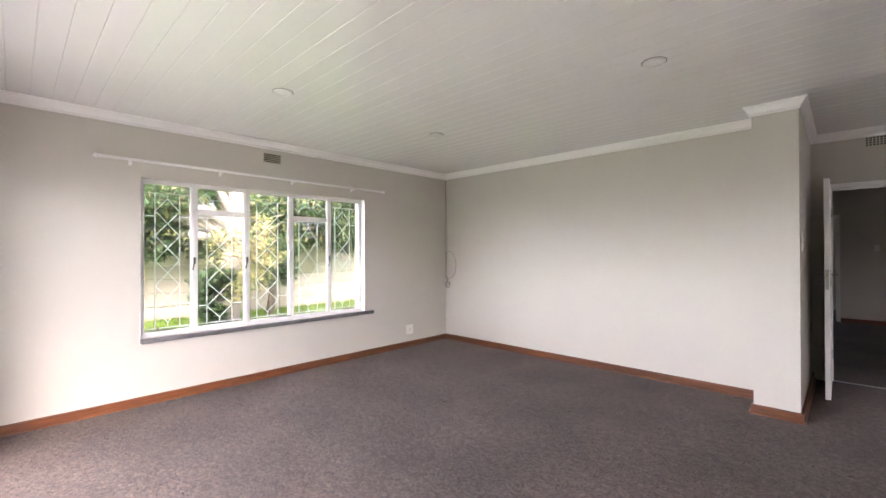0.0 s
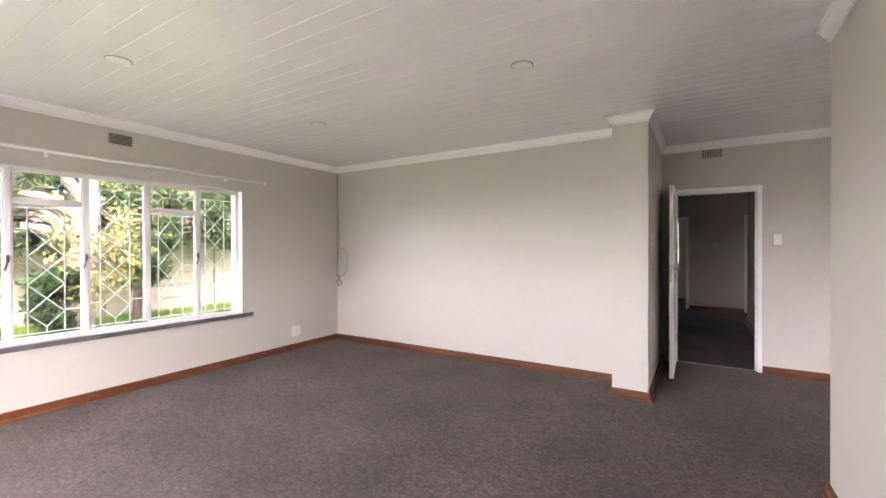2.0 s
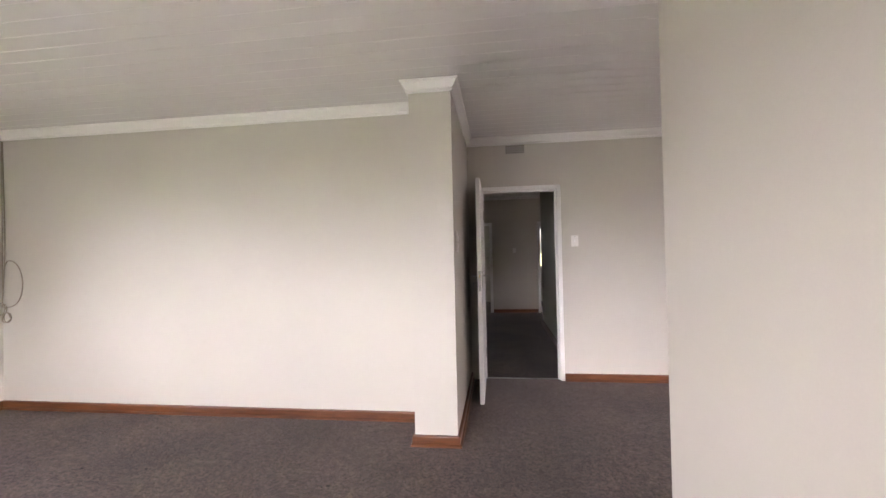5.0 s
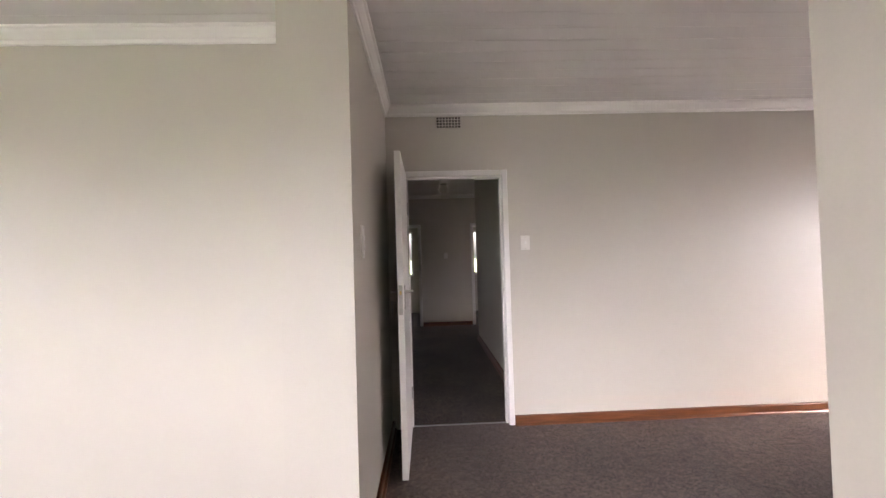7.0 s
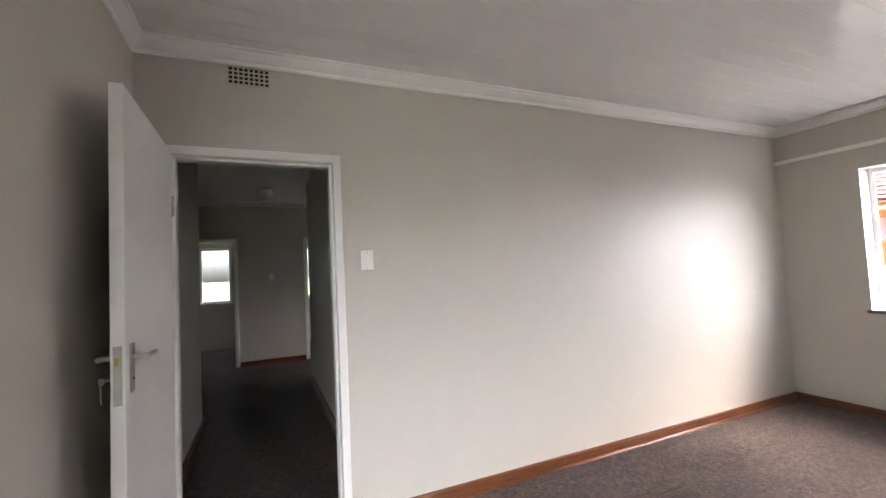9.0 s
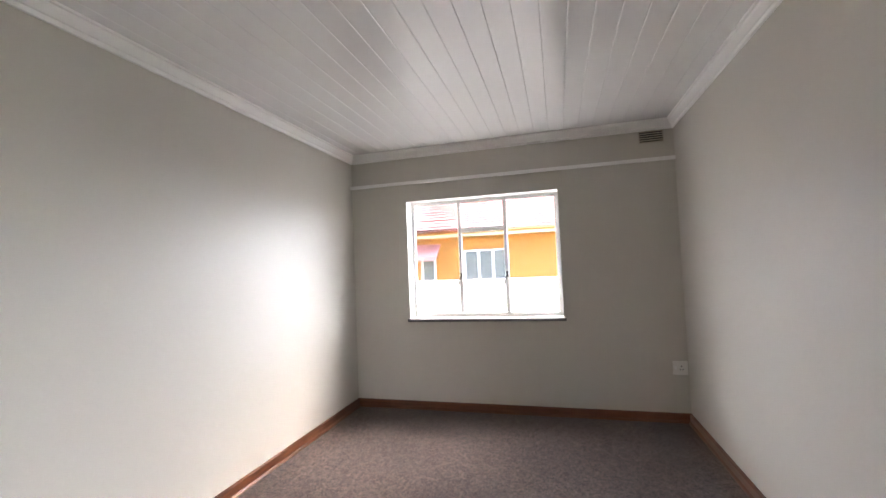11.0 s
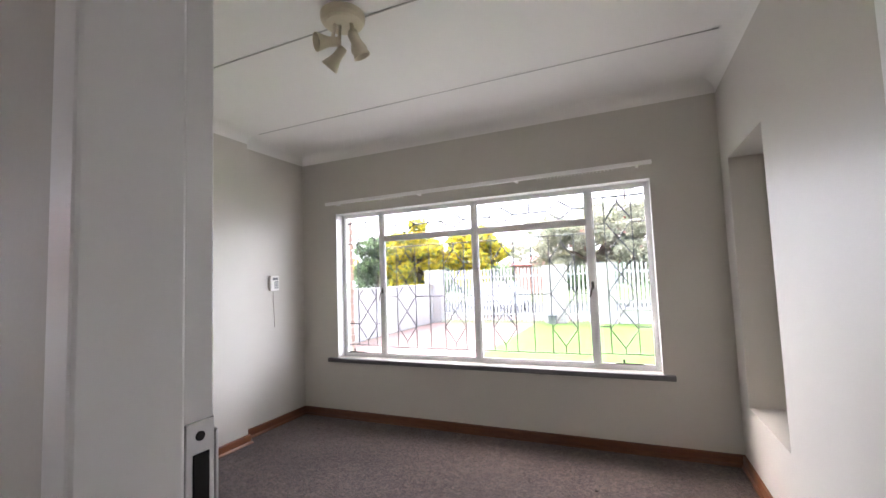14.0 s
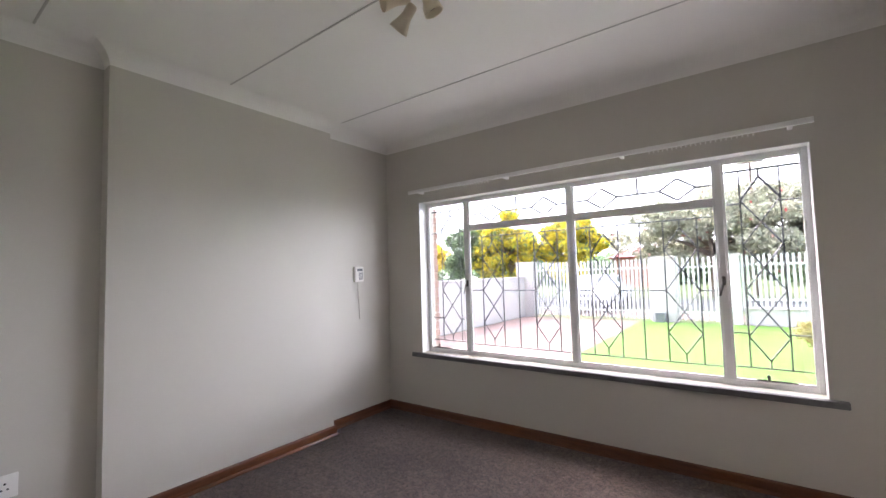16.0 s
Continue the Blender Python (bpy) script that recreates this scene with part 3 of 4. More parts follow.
def light_bars(a, b, v0, v1, cols, n):
    """Lozenge columns between uprights, a plain upright between the columns and a middle rail."""
    W = b - a
    out = [((a, v0), (b, v0)), ((a, v1), (b, v1))]
    vm = (v0 + v1) / 2
    mids = [a + W * f for f in ((0.235, 0.755) if cols == 2 else (0.5,))]
    h = W * (0.105 if cols == 2 else 0.24)
    x = a
    for c in mids:
        out += [((c - h, v0), (c - h, v1)), ((c + h, v0), (c + h, v1)), ((x, vm), (c - h, vm))]
        out += chain(c, h, v0 + 0.06, v1 - 0.06, n) + [((c, v0), (c, v0 + 0.06)), ((c, v1 - 0.06), (c, v1))]
        x = c + h
    out.append(((x, vm), (b, vm)))
    if cols == 2:
        out.append(((a + W * 0.495, v0), (a + W * 0.495, v1)))
    return out


def top_bars(a, b, v0, v1):
    """Two lozenges on a middle rail, tied to the head."""
    vm, W, h, k = (v0 + v1) / 2, b - a, (v1 - v0) * 0.3, (b - a) * 0.115
    out, x = [], a
    for c in (a + W * 0.235, a + W * 0.755):
        out += [((c - k, vm), (c, vm + h)), ((c, vm + h), (c + k, vm)), ((c + k, vm), (c, vm - h)), ((c, vm - h), (c - k, vm)), ((x, vm), (c - k, vm))]
        x = c + k
    return out + [((x, vm), (b, vm)), ((a + W * 0.495, vm), (a + W * 0.495, v1))]


# lounge window: u runs along +y
u1, h1 = W1[1] - W1[0], W1[3] - W1[2]
mul = [u1 * f for f in (0.186, 0.393, 0.597, 0.801)]
bars = casement_bars(0.03, mul[0], 0.06, h1 - 0.12, 5) + casement_bars(mul[0], mul[1], 0.06, 1.16, 4) + casement_bars(mul[1], mul[2], 0.06, h1 - 0.12, 5)
bars += light_bars(mul[2], mul[3], 0.06, 1.16, 1, 3) + casement_bars(mul[3], u1 - 0.03, 0.06, h1 - 0.12, 5)
bars += top_bars(mul[0], mul[1], 1.24, h1 - 0.04) + top_bars(mul[2], mul[3], 1.24, h1 - 0.04)
steel_window("window_1", "white steel-framed lounge window with white lozenge burglar bars", pose(-0.09, W1[0], W1[2], 0, 0, 90) @ Matrix.Diagonal((1, -1, 1, 1)), (u1, h1), mul, {1: 1.21, 3: 1.20}, bars, M_BAR_W,
             [(mul[0], 0.72), (mul[1], 0.72), (mul[3], 0.72)], [(0.2, 0.05), (mul[2] - 0.1, 0.05), (u1 - 0.2, 0.05)], -0.05)
# dining window: u runs along -y
u2, h2 = W2[1] - W2[0], W2[3] - W2[2]
mul = [u2 * 0.345, u2 * 0.655]
bars = [((0.0, v), (u2, v)) for v in (0.14, 0.36, 0.92, 1.1)]
steel_window("window_2", "white steel-framed dining window with thin cross bars", pose(XD + 0.165, W2[1], W2[2], 0, 0, -90) @ Matrix.Diagonal((1, -1, 1, 1)), (u2, h2), mul, {1: 0.89}, bars, M_BAR_BACKLIT,
             [(mul[0], 0.42), (mul[1], 0.42)], [(0.3, 0.05), (u2 - 0.25, 0.05)], -0.05, 0.013, 0.007)
# front window: u runs along -x
u3, h3 = W3[1] - W3[0], W3[3] - W3[2]
mul = [u3 * 0.165, u3 * 0.503, u3 * 0.843]
bars = casement_bars(0.03, mul[0], 0.11, h3 - 0.09, 4) + light_bars(mul[0], mul[1], 0.10, 1.12, 2, 3) + light_bars(mul[1], mul[2], 0.10, 1.12, 2, 3)
bars += casement_bars(mul[2], u3 - 0.03, 0.11, h3 - 0.09, 4) + top_bars(mul[0], mul[1], 1.21, h3 - 0.03) + top_bars(mul[1], mul[2], 1.21, h3 - 0.03)
steel_window("window_3", "wide white steel-framed front window with lozenge burglar bars", pose(W3[1], YF - 0.12, W3[2], 0, 0, 180) @ Matrix.Diagonal((1, -1, 1, 1)), (u3, h3), mul, {1: 1.21, 2: 1.21}, bars, M_BAR_BACKLIT,
             [(mul[0], 0.68), (mul[2], 0.68)], [(0.2, 0.05), (u3 - 0.22, 0.05)], -0.05)
# lounge front glazing, behind the start of the walk
steel_window("window_4", "white-framed glazed front opening of the lounge", pose(4.00, YF - 0.12, 0.06, 0, 0, 180) @ Matrix.Diagonal((1, -1, 1, 1)), (3.1, 2.04), [0.78, 1.55, 2.32], {}, [], M_BAR_BACKLIT, [], [], -0.05)
for name, x, w in (("window_5", 4.36, 1.16), ("window_6", 6.9, 1.20)):
    steel_window(name, "white steel-framed back window", pose(x, 8.72, 0.95, 0, 0, 180) @ Matrix.Diagonal((1, 1, 1, 1)), (w, 1.15), [w / 2], {}, [], M_BAR_BACKLIT, [], [], 0.05)
# Unseen window, added to light the floor of the cross passage.
steel_window("window_7", "unseen white steel-framed window added to light the cross passage", pose(8.56, 6.05, 1.15, 0, 0, -90) @ Matrix.Diagonal((1, -1, 1, 1)), (0.8, 0.85), [0.4], {}, [], M_BAR_BACKLIT, [], [], -0.05)

# white-painted reveals
for x in (W3[0] + 0.0005, W3[1] - 0.0045):
    structure("trim_reveal", box((x, YF - 0.104, W3[2]), (x + 0.004, YF + 0.001, W3[3]), 0), M_WHITE, "white painted window reveal", "trim")
structure("trim_reveal", box((W3[0] + 0.005, YF - 0.104, W3[3] - 0.004), (W3[1] - 0.005, YF + 0.001, W3[3]), 0), M_WHITE, "white painted window reveal", "trim")
for y in (W1[0] + 0.0005, W1[1] - 0.0045):
    structure("trim_reveal", box((-0.074, y, W1[2]), (0.001, y + 0.004, W1[3]), 0), M_WHITE, "white painted window reveal", "trim")

for y in (W2[0] + 0.0005, W2[1] - 0.0045):
    structure("trim_reveal", box((XD - 0.001, y, W2[2]), (XD + 0.148, y + 0.004, W2[3]), 0), M_WHITE, "white painted window reveal", "trim")
structure("trim_reveal", box((XD - 0.001, W2[0] + 0.005, W2[3] - 0.004), (XD + 0.148, W2[1] - 0.005, W2[3]), 0), M_WHITE, "white painted window reveal", "trim")

# face bricks at the outer edge of the front window
br = thing("brick_quoin", "column of pink face bricks beside the front window", "brickwork", kind="structure")
brick_me = finish("brick", box((-0.105, -0.05, 0.0), (0.105, 0.05, 0.073), 0.006), M_BRICK)
for k in range(28):
    shared("brick", brick_me, br, pose(W3[1] + 0.126 + 0.008 * (k % 2), YF - 0.285, G0 + 0.085 * k))
part("mortar", box((W3[1] + 0.032, YF - 0.325, G0), (W3[1] + 0.17, YF - 0.245, G0 + 2.38)), M_CONC, br)

# sills
structure("window_sill_lounge", box((-0.075, W1[0], W1[2] - 0.045), (0.035, W1[1] + 0.13, W1[2] - 0.001), 0.005, 2), M_SILL, "dark grey slate window sill", "sill")
structure("window_sill_dining", box((XD - 0.03, W2[0] - 0.02, W2[2] - 0.03), (XD + 0.145, W2[1] + 0.02, W2[2] - 0.001), 0.005, 2), M_SILL, "dark grey slate window sill", "sill")
structure("window_sill_front", box((W3[0] - 0.08, YF - 0.10, W3[2] - 0.042), (W3[1] + 0.11, YF + 0.035, W3[2] - 0.001), 0.005, 2), M_SILL, "dark grey slate window sill", "sill")


# ---- curtain rails ----
def curtain_pole():
    t = thing("curtain_pole", "white wooden curtain pole above the lounge window", "curtain rail")
    part("pole", rod((0.08, -4.40, 2.245), (0.08, -1.34, 2.232), 0.0135, 14), M_WHITE, t, smooth=True)
    for y, z in ((-4.41, 2.245), (-1.33, 2.232)):
        bm = bmesh.new()
        bmesh.ops.create_uvsphere(bm, u_segments=12, v_segments=8, radius=0.022, matrix=Matrix.Translation((0.08, y, z)))
        part("finial", bm, M_WHITE, t, smooth=True)
    for y in (-4.16, -3.40, -2.62, -1.80):
        br = part("bracket", box((0.0, y - 0.012, 2.20), (0.008, y + 0.012, 2.27), 0.002), M_WHITE, t)
        part("bracket_arm", box((0.008, y - 0.006, 2.212), (0.085, y + 0.006, 2.222), 0.002), M_WHITE, br)


curtain_pole()


def curtain_track(name, label, a, b, off, gliders):
    t = thing(name, label, "curtain rail")
    a, b = Vector(a), Vector(b)
    d = (b - a).normalized()
    n = Vector(off)
    bm = bmesh.new()
    L = (b - a).length
    add_box(bm, (0, -0.011, -0.016), (L, 0.011, 0.016), 0.003)
    add_box(bm, (0, 0.011, 0.010), (L, 0.018, 0.018), 0.002)
    tr = part("track", bm, M_WHITE, t)
    ang = math.degrees(math.atan2(d.y, d.x))
    t.matrix_world = pose(*a, 0, math.degrees(-math.asin(d.z)), ang)
    k = int(L / 0.8) + 1
    side = 1 if (Matrix.Rotation(radians(ang), 3, "Z") @ Vector((0, 1, 0))).dot(n) < 0 else -1
    for i in range(k):
        x = 0.1 + (L - 0.2) * i / max(1, k - 1)
        part("bracket", box((x - 0.012, side * 0.011, -0.01), (x + 0.012, side * n.length, 0.012), 0.002), M_WHITE, t)
    for x in gliders:
        g = part("glider", box((x * L - 0.004, -0.006, -0.032), (x * L + 0.004, 0.006, -0.016), 0.002), M_PLAST, t)


curtain_track("curtain_track", "white curtain track across the dining window wall", (XD - 0.04, YD - 0.005, 2.305), (XD - 0.04, YS + 0.005, 2.300), (-0.04, 0, 0), [])
curtain_track("curtain_track", "white curtain track with plastic gliders above the front window", (9.25, YF + 0.115, 2.193), (6.197, YF + 0.115, 2.200), (0, 0.115, 0), [0.22 + 0.01 * i for i in range(9)] + [0.72 + 0.009 * i for i in range(22)])


# ---- vents, switches, sockets ----
def louvre_vent(name, label, m, slots):
    v = thing(name, label, "air vent", "wall air vents", m)
    # Dark sheet in place of the unlit hollow behind the slats.
    part("frame", box((0, -0.004, 0), (0.195, 0.0, 0.10), 0.001), M_DARK, v)
    part("rim", box((-0.004, 0, -0.004), (0.199, 0.004, 0.006), 0.001), M_VENT, v)
    part("rim_top", box((-0.004, 0, 0.094), (0.199, 0.004, 0.104), 0.001), M_VENT, v)
    for i in range(1, slots):
        z = 0.10 * i / slots
        part("slat", box((0, -0.002, z - 0.0045), (0.195, 0.006, z + 0.0045), 0.001), M_VENT, v)
    for x in (-0.004, 0.191):
        part("rim_side", box((x, 0, 0.006), (x + 0.008, 0.004, 0.094), 0.001), M_VENT, v)


# local x along the wall, local +y towards the room
louvre_vent("air_vent", "clay louvred air vent under the cornice", pose(0.005, -2.755, 2.420, 0, 0, -90), 5)
louvre_vent("air_vent", "clay louvred air vent beside the curtain track", pose(XD - 0.005, -1.870, 2.462, 0, 0, 90), 5)


def holes_vent():
    v = thing("air_vent", "painted air brick with rows of square holes", "air vent", "wall air vents", pose(5.040, YD - 0.003, 2.468, 0, 0, 180))
    # Dark sheet laid on the wall stands in for the unlit holes.
    part("hole_shade", box((0, -0.002, 0), (0.205, 0, 0.095)), M_DARK, v)
    for i in range(9):
        x = 0.205 * i / 8
        part("rib", box((x - 0.004, 0, 0), (x + 0.004, 0.004, 0.095), 0.001), M_WALL, v)
    for j in range(5):
        z = 0.095 * j / 4
        part("rail", box((-0.004, 0.001, z - 0.004), (0.209, 0.0036, z + 0.004), 0.001), M_WALL, v)


holes_vent()


def switch_plate(name, label, m, w, h, rockers):
    s = thing(name, label, "light switch", "light switches", m)
    part("plate", box((-w / 2, 0, -h / 2), (w / 2, 0.009, h / 2), 0.003, 2), M_PLAST, s)
    for z in rockers:
        b = part("surround", box((-0.014, 0.009, z - 0.022), (0.014, 0.011, z + 0.022), 0.001), M_PLAST, s)
        part("rocker", box((-0.007, 0.011, z - 0.012), (0.007, 0.016, z + 0.012), 0.002), M_WHITE, b)
    for z in (h / 2 - 0.013, -h / 2 + 0.013):
        part("screw", rod((0, 0.008, z), (0, 0.0105, z), 0.004, 8), M_STEEL, s)


switch_plate("light_switch", "white upright light switch beside the passage door", pose(5.548, YD, 1.497, 0, 0, 180), 0.075, 0.118, [0.0])
switch_plate("light_switch", "white upright light switch on the short passage wall", pose(XN, -0.19, 1.48, 0, 0, -90), 0.075, 0.16, [0.02, -0.03])
switch_plate("light_switch", "white light switch on the passage end wall", pose(5.11, HALL[2], 1.44, 0, 0, 180), 0.075, 0.118, [0.0])


def socket(label, m, w=0.118, h=0.118):
    s = thing("power_socket", label, "power socket", "power sockets", m)
    part("plate", box((-w / 2, 0, -h / 2), (w / 2, 0.010, h / 2), 0.003, 2), M_PLAST, s)
    sh = part("socket_face", box((-0.033, 0.010, -0.045), (0.015, 0.013, 0.030), 0.002), M_PLAST, s)
    for x, z, r in ((-0.009, 0.016, 0.0055), (-0.020, -0.012, 0.0045), (0.003, -0.012, 0.0045)):
        part("pin_hole", rod((x, 0.0125, z), (x, 0.0138, z), r, 10), M_DARK, sh)
    part("rocker", box((0.028, 0.010, -0.014), (0.046, 0.015, 0.014), 0.002), M_WHITE, s)


socket("white wall socket low on the lounge wall", pose(0, -0.79, 0.25, 0, 0, -90), 0.14, 0.14)
socket("white wall socket low on the dining wall", pose(XD, -1.888, 0.466, 0, 0, 90))
socket("white wall socket low beside the chimney breast", pose(XR3, -2.42, 0.36, 0, 0, 90))


# ---- ceiling lamps ----
def downlight(x, y):
    d = thing("downlight", "small round white ceiling light cover", "ceiling light", "lounge ceiling lights", pose(x, y, ZC))
    part("rim", lathe([(0.072, 0.0), (0.072, -0.006), (0.066, -0.012), (0.056, -0.012), (0.055, -0.004)], 28), M_CEIL, d, smooth=False)
    # Dark ring imitates the shadow line of the rim on the ceiling.
    part("shadow_ring", lathe([(0.0775, 0.0), (0.0775, -0.0030), (0.073, -0.0030), (0.0725, 0.0)], 28), M_GREYP, d, "dark ring painted in as shadow round the cover")
    part("cover", lathe([(0.055, -0.004), (0.054, -0.009), (0.02, -0.011), (0.001, -0.011)], 28), M_CEIL, d)


for x, y in ((1.54, -3.44), (3.78, -1.96), (1.55, -1.76)):
    downlight(x, y)


def spot_cluster():
    s = thing("spot_cluster", "cream ceiling lamp with four swivelling spot heads", "ceiling light", m=pose(7.705, -3.42, ZC3))
    part("base", lathe([(0.114, 0.0), (0.116, -0.006), (0.114, -0.030), (0.104, -0.046), (0.085, -0.052), (0.03, -0.054), (0.001, -0.054)], 36), M_CREAM, s, smooth=False)
    for pos, aim in (((0.045, 0.035, -0.150), (0.52, 0.80, -0.28)), ((0.030, 0.0, -0.205), (0.66, 0.10, -0.74)), ((-0.065, -0.012, -0.150), (-0.26, -0.36, -0.90)), ((-0.02, -0.075, -0.085), (0.3, -0.9, -0.3))):
        c = Vector(pos)
        part("stem", rod(Vector((pos[0] * 0.7, pos[1] * 0.7, -0.05)), c, 0.009), M_CREAM, s)
        turn = Matrix.Translation(c) @ (-Vector(aim)).to_track_quat("Z", "Y").to_matrix().to_4x4()
        h = lathe([(0.001, 0.045), (0.018, 0.043), (0.024, 0.035), (0.025, -0.015), (0.030, -0.035), (0.045, -0.078), (0.046, -0.086), (0.042, -0.086), (0.028, -0.035), (0.001, -0.032)], 24)
        bmesh.ops.transform(h, matrix=turn, verts=h.verts)
        sh = part("spot_shade", h, M_CREAM, s)
        b = lathe([(0.001, -0.037), (0.027, -0.037), (0.034, -0.058), (0.001, -0.062)], 20)
        bmesh.ops.transform(b, matrix=turn, verts=b.verts)
        part("reflector", b, M_BULB, sh)


spot_cluster()


def hall_lamp():
    h = thing("hall_light", "small round glass ceiling light in the passage", "ceiling light", m=pose(5.05, 5.05, 2.70))
    part("base", lathe([(0.06, 0), (0.06, -0.015), (0.05, -0.03), (0.001, -0.03)], 20), M_STEEL, h)
    bm = bmesh.new()
    bmesh.ops.create_uvsphere(bm, u_segments=18, v_segments=12, radius=0.085, matrix=Matrix.Translation((0, 0, -0.10)))
    part("globe", bm, M_PLAST, h, smooth=True)


hall_lamp()


# ---- alarm keypad ----
def keypad():
    k = thing("alarm_keypad", "off-white alarm keypad with a loose thin cable", "keypad", m=pose(XR3, -4.825, 1.395, 0, 0, 90))
    part("housing", box((-0.055, 0, -0.075), (0.055, 0.028, 0.075), 0.006, 2), M_PLAST, k)
    part("display", box((-0.038, 0.027, 0.03), (0.030, 0.0295, 0.055), 0.001), M_GREYP, k)
    for i in range(3):
        for j in range(4):
            part("key", box((-0.040 + i * 0.018, 0.027, -0.052 + j * 0.019), (-0.027 + i * 0.018, 0.0305, -0.040 + j * 0.019), 0.001), M_GREYP, k)
    part("flap", box((0.020, 0.027, -0.06), (0.048, 0.031, 0.022), 0.002), M_PLAST, k)


keypad()


def cable(name, label, pts, r, mat_, parent=None):
    cu = bpy.data.curves.new(name, "CURVE")
    cu.dimensions, cu.bevel_depth, cu.bevel_resolution, cu.resolution_u = "3D", r, 2, 8
    sp = cu.splines.new("NURBS")
    sp.points.add(len(pts) - 1)
    for p, c in zip(sp.points, pts):
        p.co = (*c, 1)
    sp.use_endpoint_u, sp.order_u = True, 3
    cu.materials.append(mat_)
    tmp = new(name, cu)
    dg = bpy.context.evaluated_depsgraph_get()
    me = bpy.data.meshes.new_from_object(tmp.evaluated_get(dg))
    bpy.data.objects.remove(tmp)
    ob = new(name, me)
    ob.parent = parent
    return tagged(ob, label, "" if parent else "cable")


cable("keypad_cable", "thin pale cable hanging below the keypad", [(XR3 - 0.006, -4.82, 1.32), (XR3 - 0.01, -4.815, 1.22), (XR3 - 0.008, -4.83, 1.10), (XR3 - 0.006, -4.835, 0.96)], 0.0025, M_CABLE)
wc = thing("aerial_cable", "loose coiled pale aerial cables in the corner", "cable")
cable("cable_run", "", [(0.012, -0.012, 2.56), (0.014, -0.013, 2.2), (0.010, -0.012, 1.6), (0.016, -0.016, 1.2), (0.02, -0.02, 0.98)], 0.0046, M_CABLE, wc)
cable("cable_run", "", [(0.02, -0.01, 2.56), (0.03, -0.012, 2.1), (0.045, -0.012, 1.6), (0.03, -0.012, 1.25), (0.03, -0.03, 0.97)], 0.0046, M_CABLE, wc)
cable("cable_loop", "", [(0.02, -0.012, 1.25), (0.03, -0.012, 1.40), (0.12, -0.012, 1.42), (0.21, -0.012, 1.34), (0.245, -0.012, 1.18), (0.20, -0.012, 1.02), (0.10, -0.014, 0.96), (0.03, -0.02, 0.97)], 0.0046, M_CABLE, wc)
cable("cable_coil", "", [(0.02 + 0.05 * math.cos(a), -0.03 - 0.01 * math.sin(a * 0.7), 0.95 + 0.06 * math.sin(a)) for a in [i * 0.7 for i in range(26)]], 0.0046, M_CABLE, wc)
cable("cable_coil", "", [(0.07 + 0.045 * math.cos(a), -0.02 - 0.008 * math.cos(a * 0.7), 0.87 + 0.05 * math.sin(a * 1.03)) for a in [i * 0.7 for i in range(18)]], 0.0046, M_CABLE, wc)

# small bits lying on the carpet
bm = bmesh.new()
rng = random.Random(4)
for i in range(26):
    x, y = rng.uniform(0.6, 5.0), rng.uniform(-4.6, -0.6)
    add_box(bm, (x, y, -0.001), (x + rng.uniform(0.006, 0.022), y + rng.uniform(0.004, 0.012), rng.uniform(0.003, 0.006)))
for i in range(8):
    x, y = rng.uniform(6.4, 9.3), rng.uniform(-5.1, -2.6)
    add_box(bm, (x, y, -0.001), (x + rng.uniform(0.006, 0.02), y + rng.uniform(0.004, 0.012), rng.uniform(0.003, 0.006)))
solid("carpet_crumbs", bm, M_DARK, "scattered dark crumbs on the carpet", "crumbs", "stuff")


# ---- outside ----
bm = bmesh.new()
R = 600
vs = [bm.verts.new((x, y, G0)) for x, y in ((-R, -R), (R, -R), (R, R), (-R, R))]
bm.faces.new(vs)
structure("ground", bm, M_GROUND, "garden ground of grass and soil", "ground")
structure("lawn_front", box((-3, -16.2, G0 + 0.005), (9.35, -7.5, G0 + 0.02)), M_LAWN, "bright green front lawn", "lawn")
structure("driveway", box((9.36, -16.2, G0 + 0.005), (13.2, -7.5, G0 + 0.018)), M_PAVE, "pinkish brick-paved driveway", "driveway")
# Two pale slabs out of view, added to throw light up to the ceilings.
structure("front_bounce_slab", box((-0.3, -7.5, G0 + 0.004), (13.2, YF - 0.235, G0 + 0.03)), M_BOUNCE, "unseen pale slab added to bounce light into the front rooms", "apron")
structure("side_bounce_slab", box((9.93, -3.9, G0 + 0.004), (12.6, 6.0, G0 + 0.016)), M_BOUNCE, "unseen pale slab added to bounce light into the dining room", "yard")
structure("pavement", box((-40, -19.0, G0 + 0.004), (60, -17.2, G0 + 0.014)), M_PAVE, "paved verge beyond the gate", "pavement")
structure("road", box((-200, -27.0, G0 + 0.003), (200, -20.5, G0 + 0.008)), M_ROAD, "grey tarred street", "road")


# distant overcast sky beyond the street
bm = bmesh.new()
prev = None
for i in range(33):
    a = radians(-165 + 150 * i / 32)
    cur = [bm.verts.new((7 + 75 * math.cos(a), -3 + 75 * math.sin(a), z)) for z in (G0 - 0.5, 19.0)]
    if prev:
        bm.faces.new((prev[0], cur[0], cur[1], prev[1]))
    prev = cur
structure("backdrop", bm, M_CLOUD, "even white overcast sky in the distance", "sky")


def boundary_wall(name, label, a, b, z1, copes=True):
    t = thing(name, label, "garden wall", kind="structure")
    part("wall", box(a, (b[0], b[1], z1), 0.01), M_WPLAS, t)
    ax, ay, bx, by = min(a[0], b[0]) - 0.03, min(a[1], b[1]) - 0.03, max(a[0], b[0]) + 0.03, max(a[1], b[1]) + 0.03
    part("coping", box((ax, ay, z1), (bx, by, z1 + 0.05), 0.01), M_WPLAS, t)
    return t


boundary_wall("garden_wall_side", "white plastered wall beside the driveway", (13.3, -16.4, G0), (13.52, -3.0), 1.12)
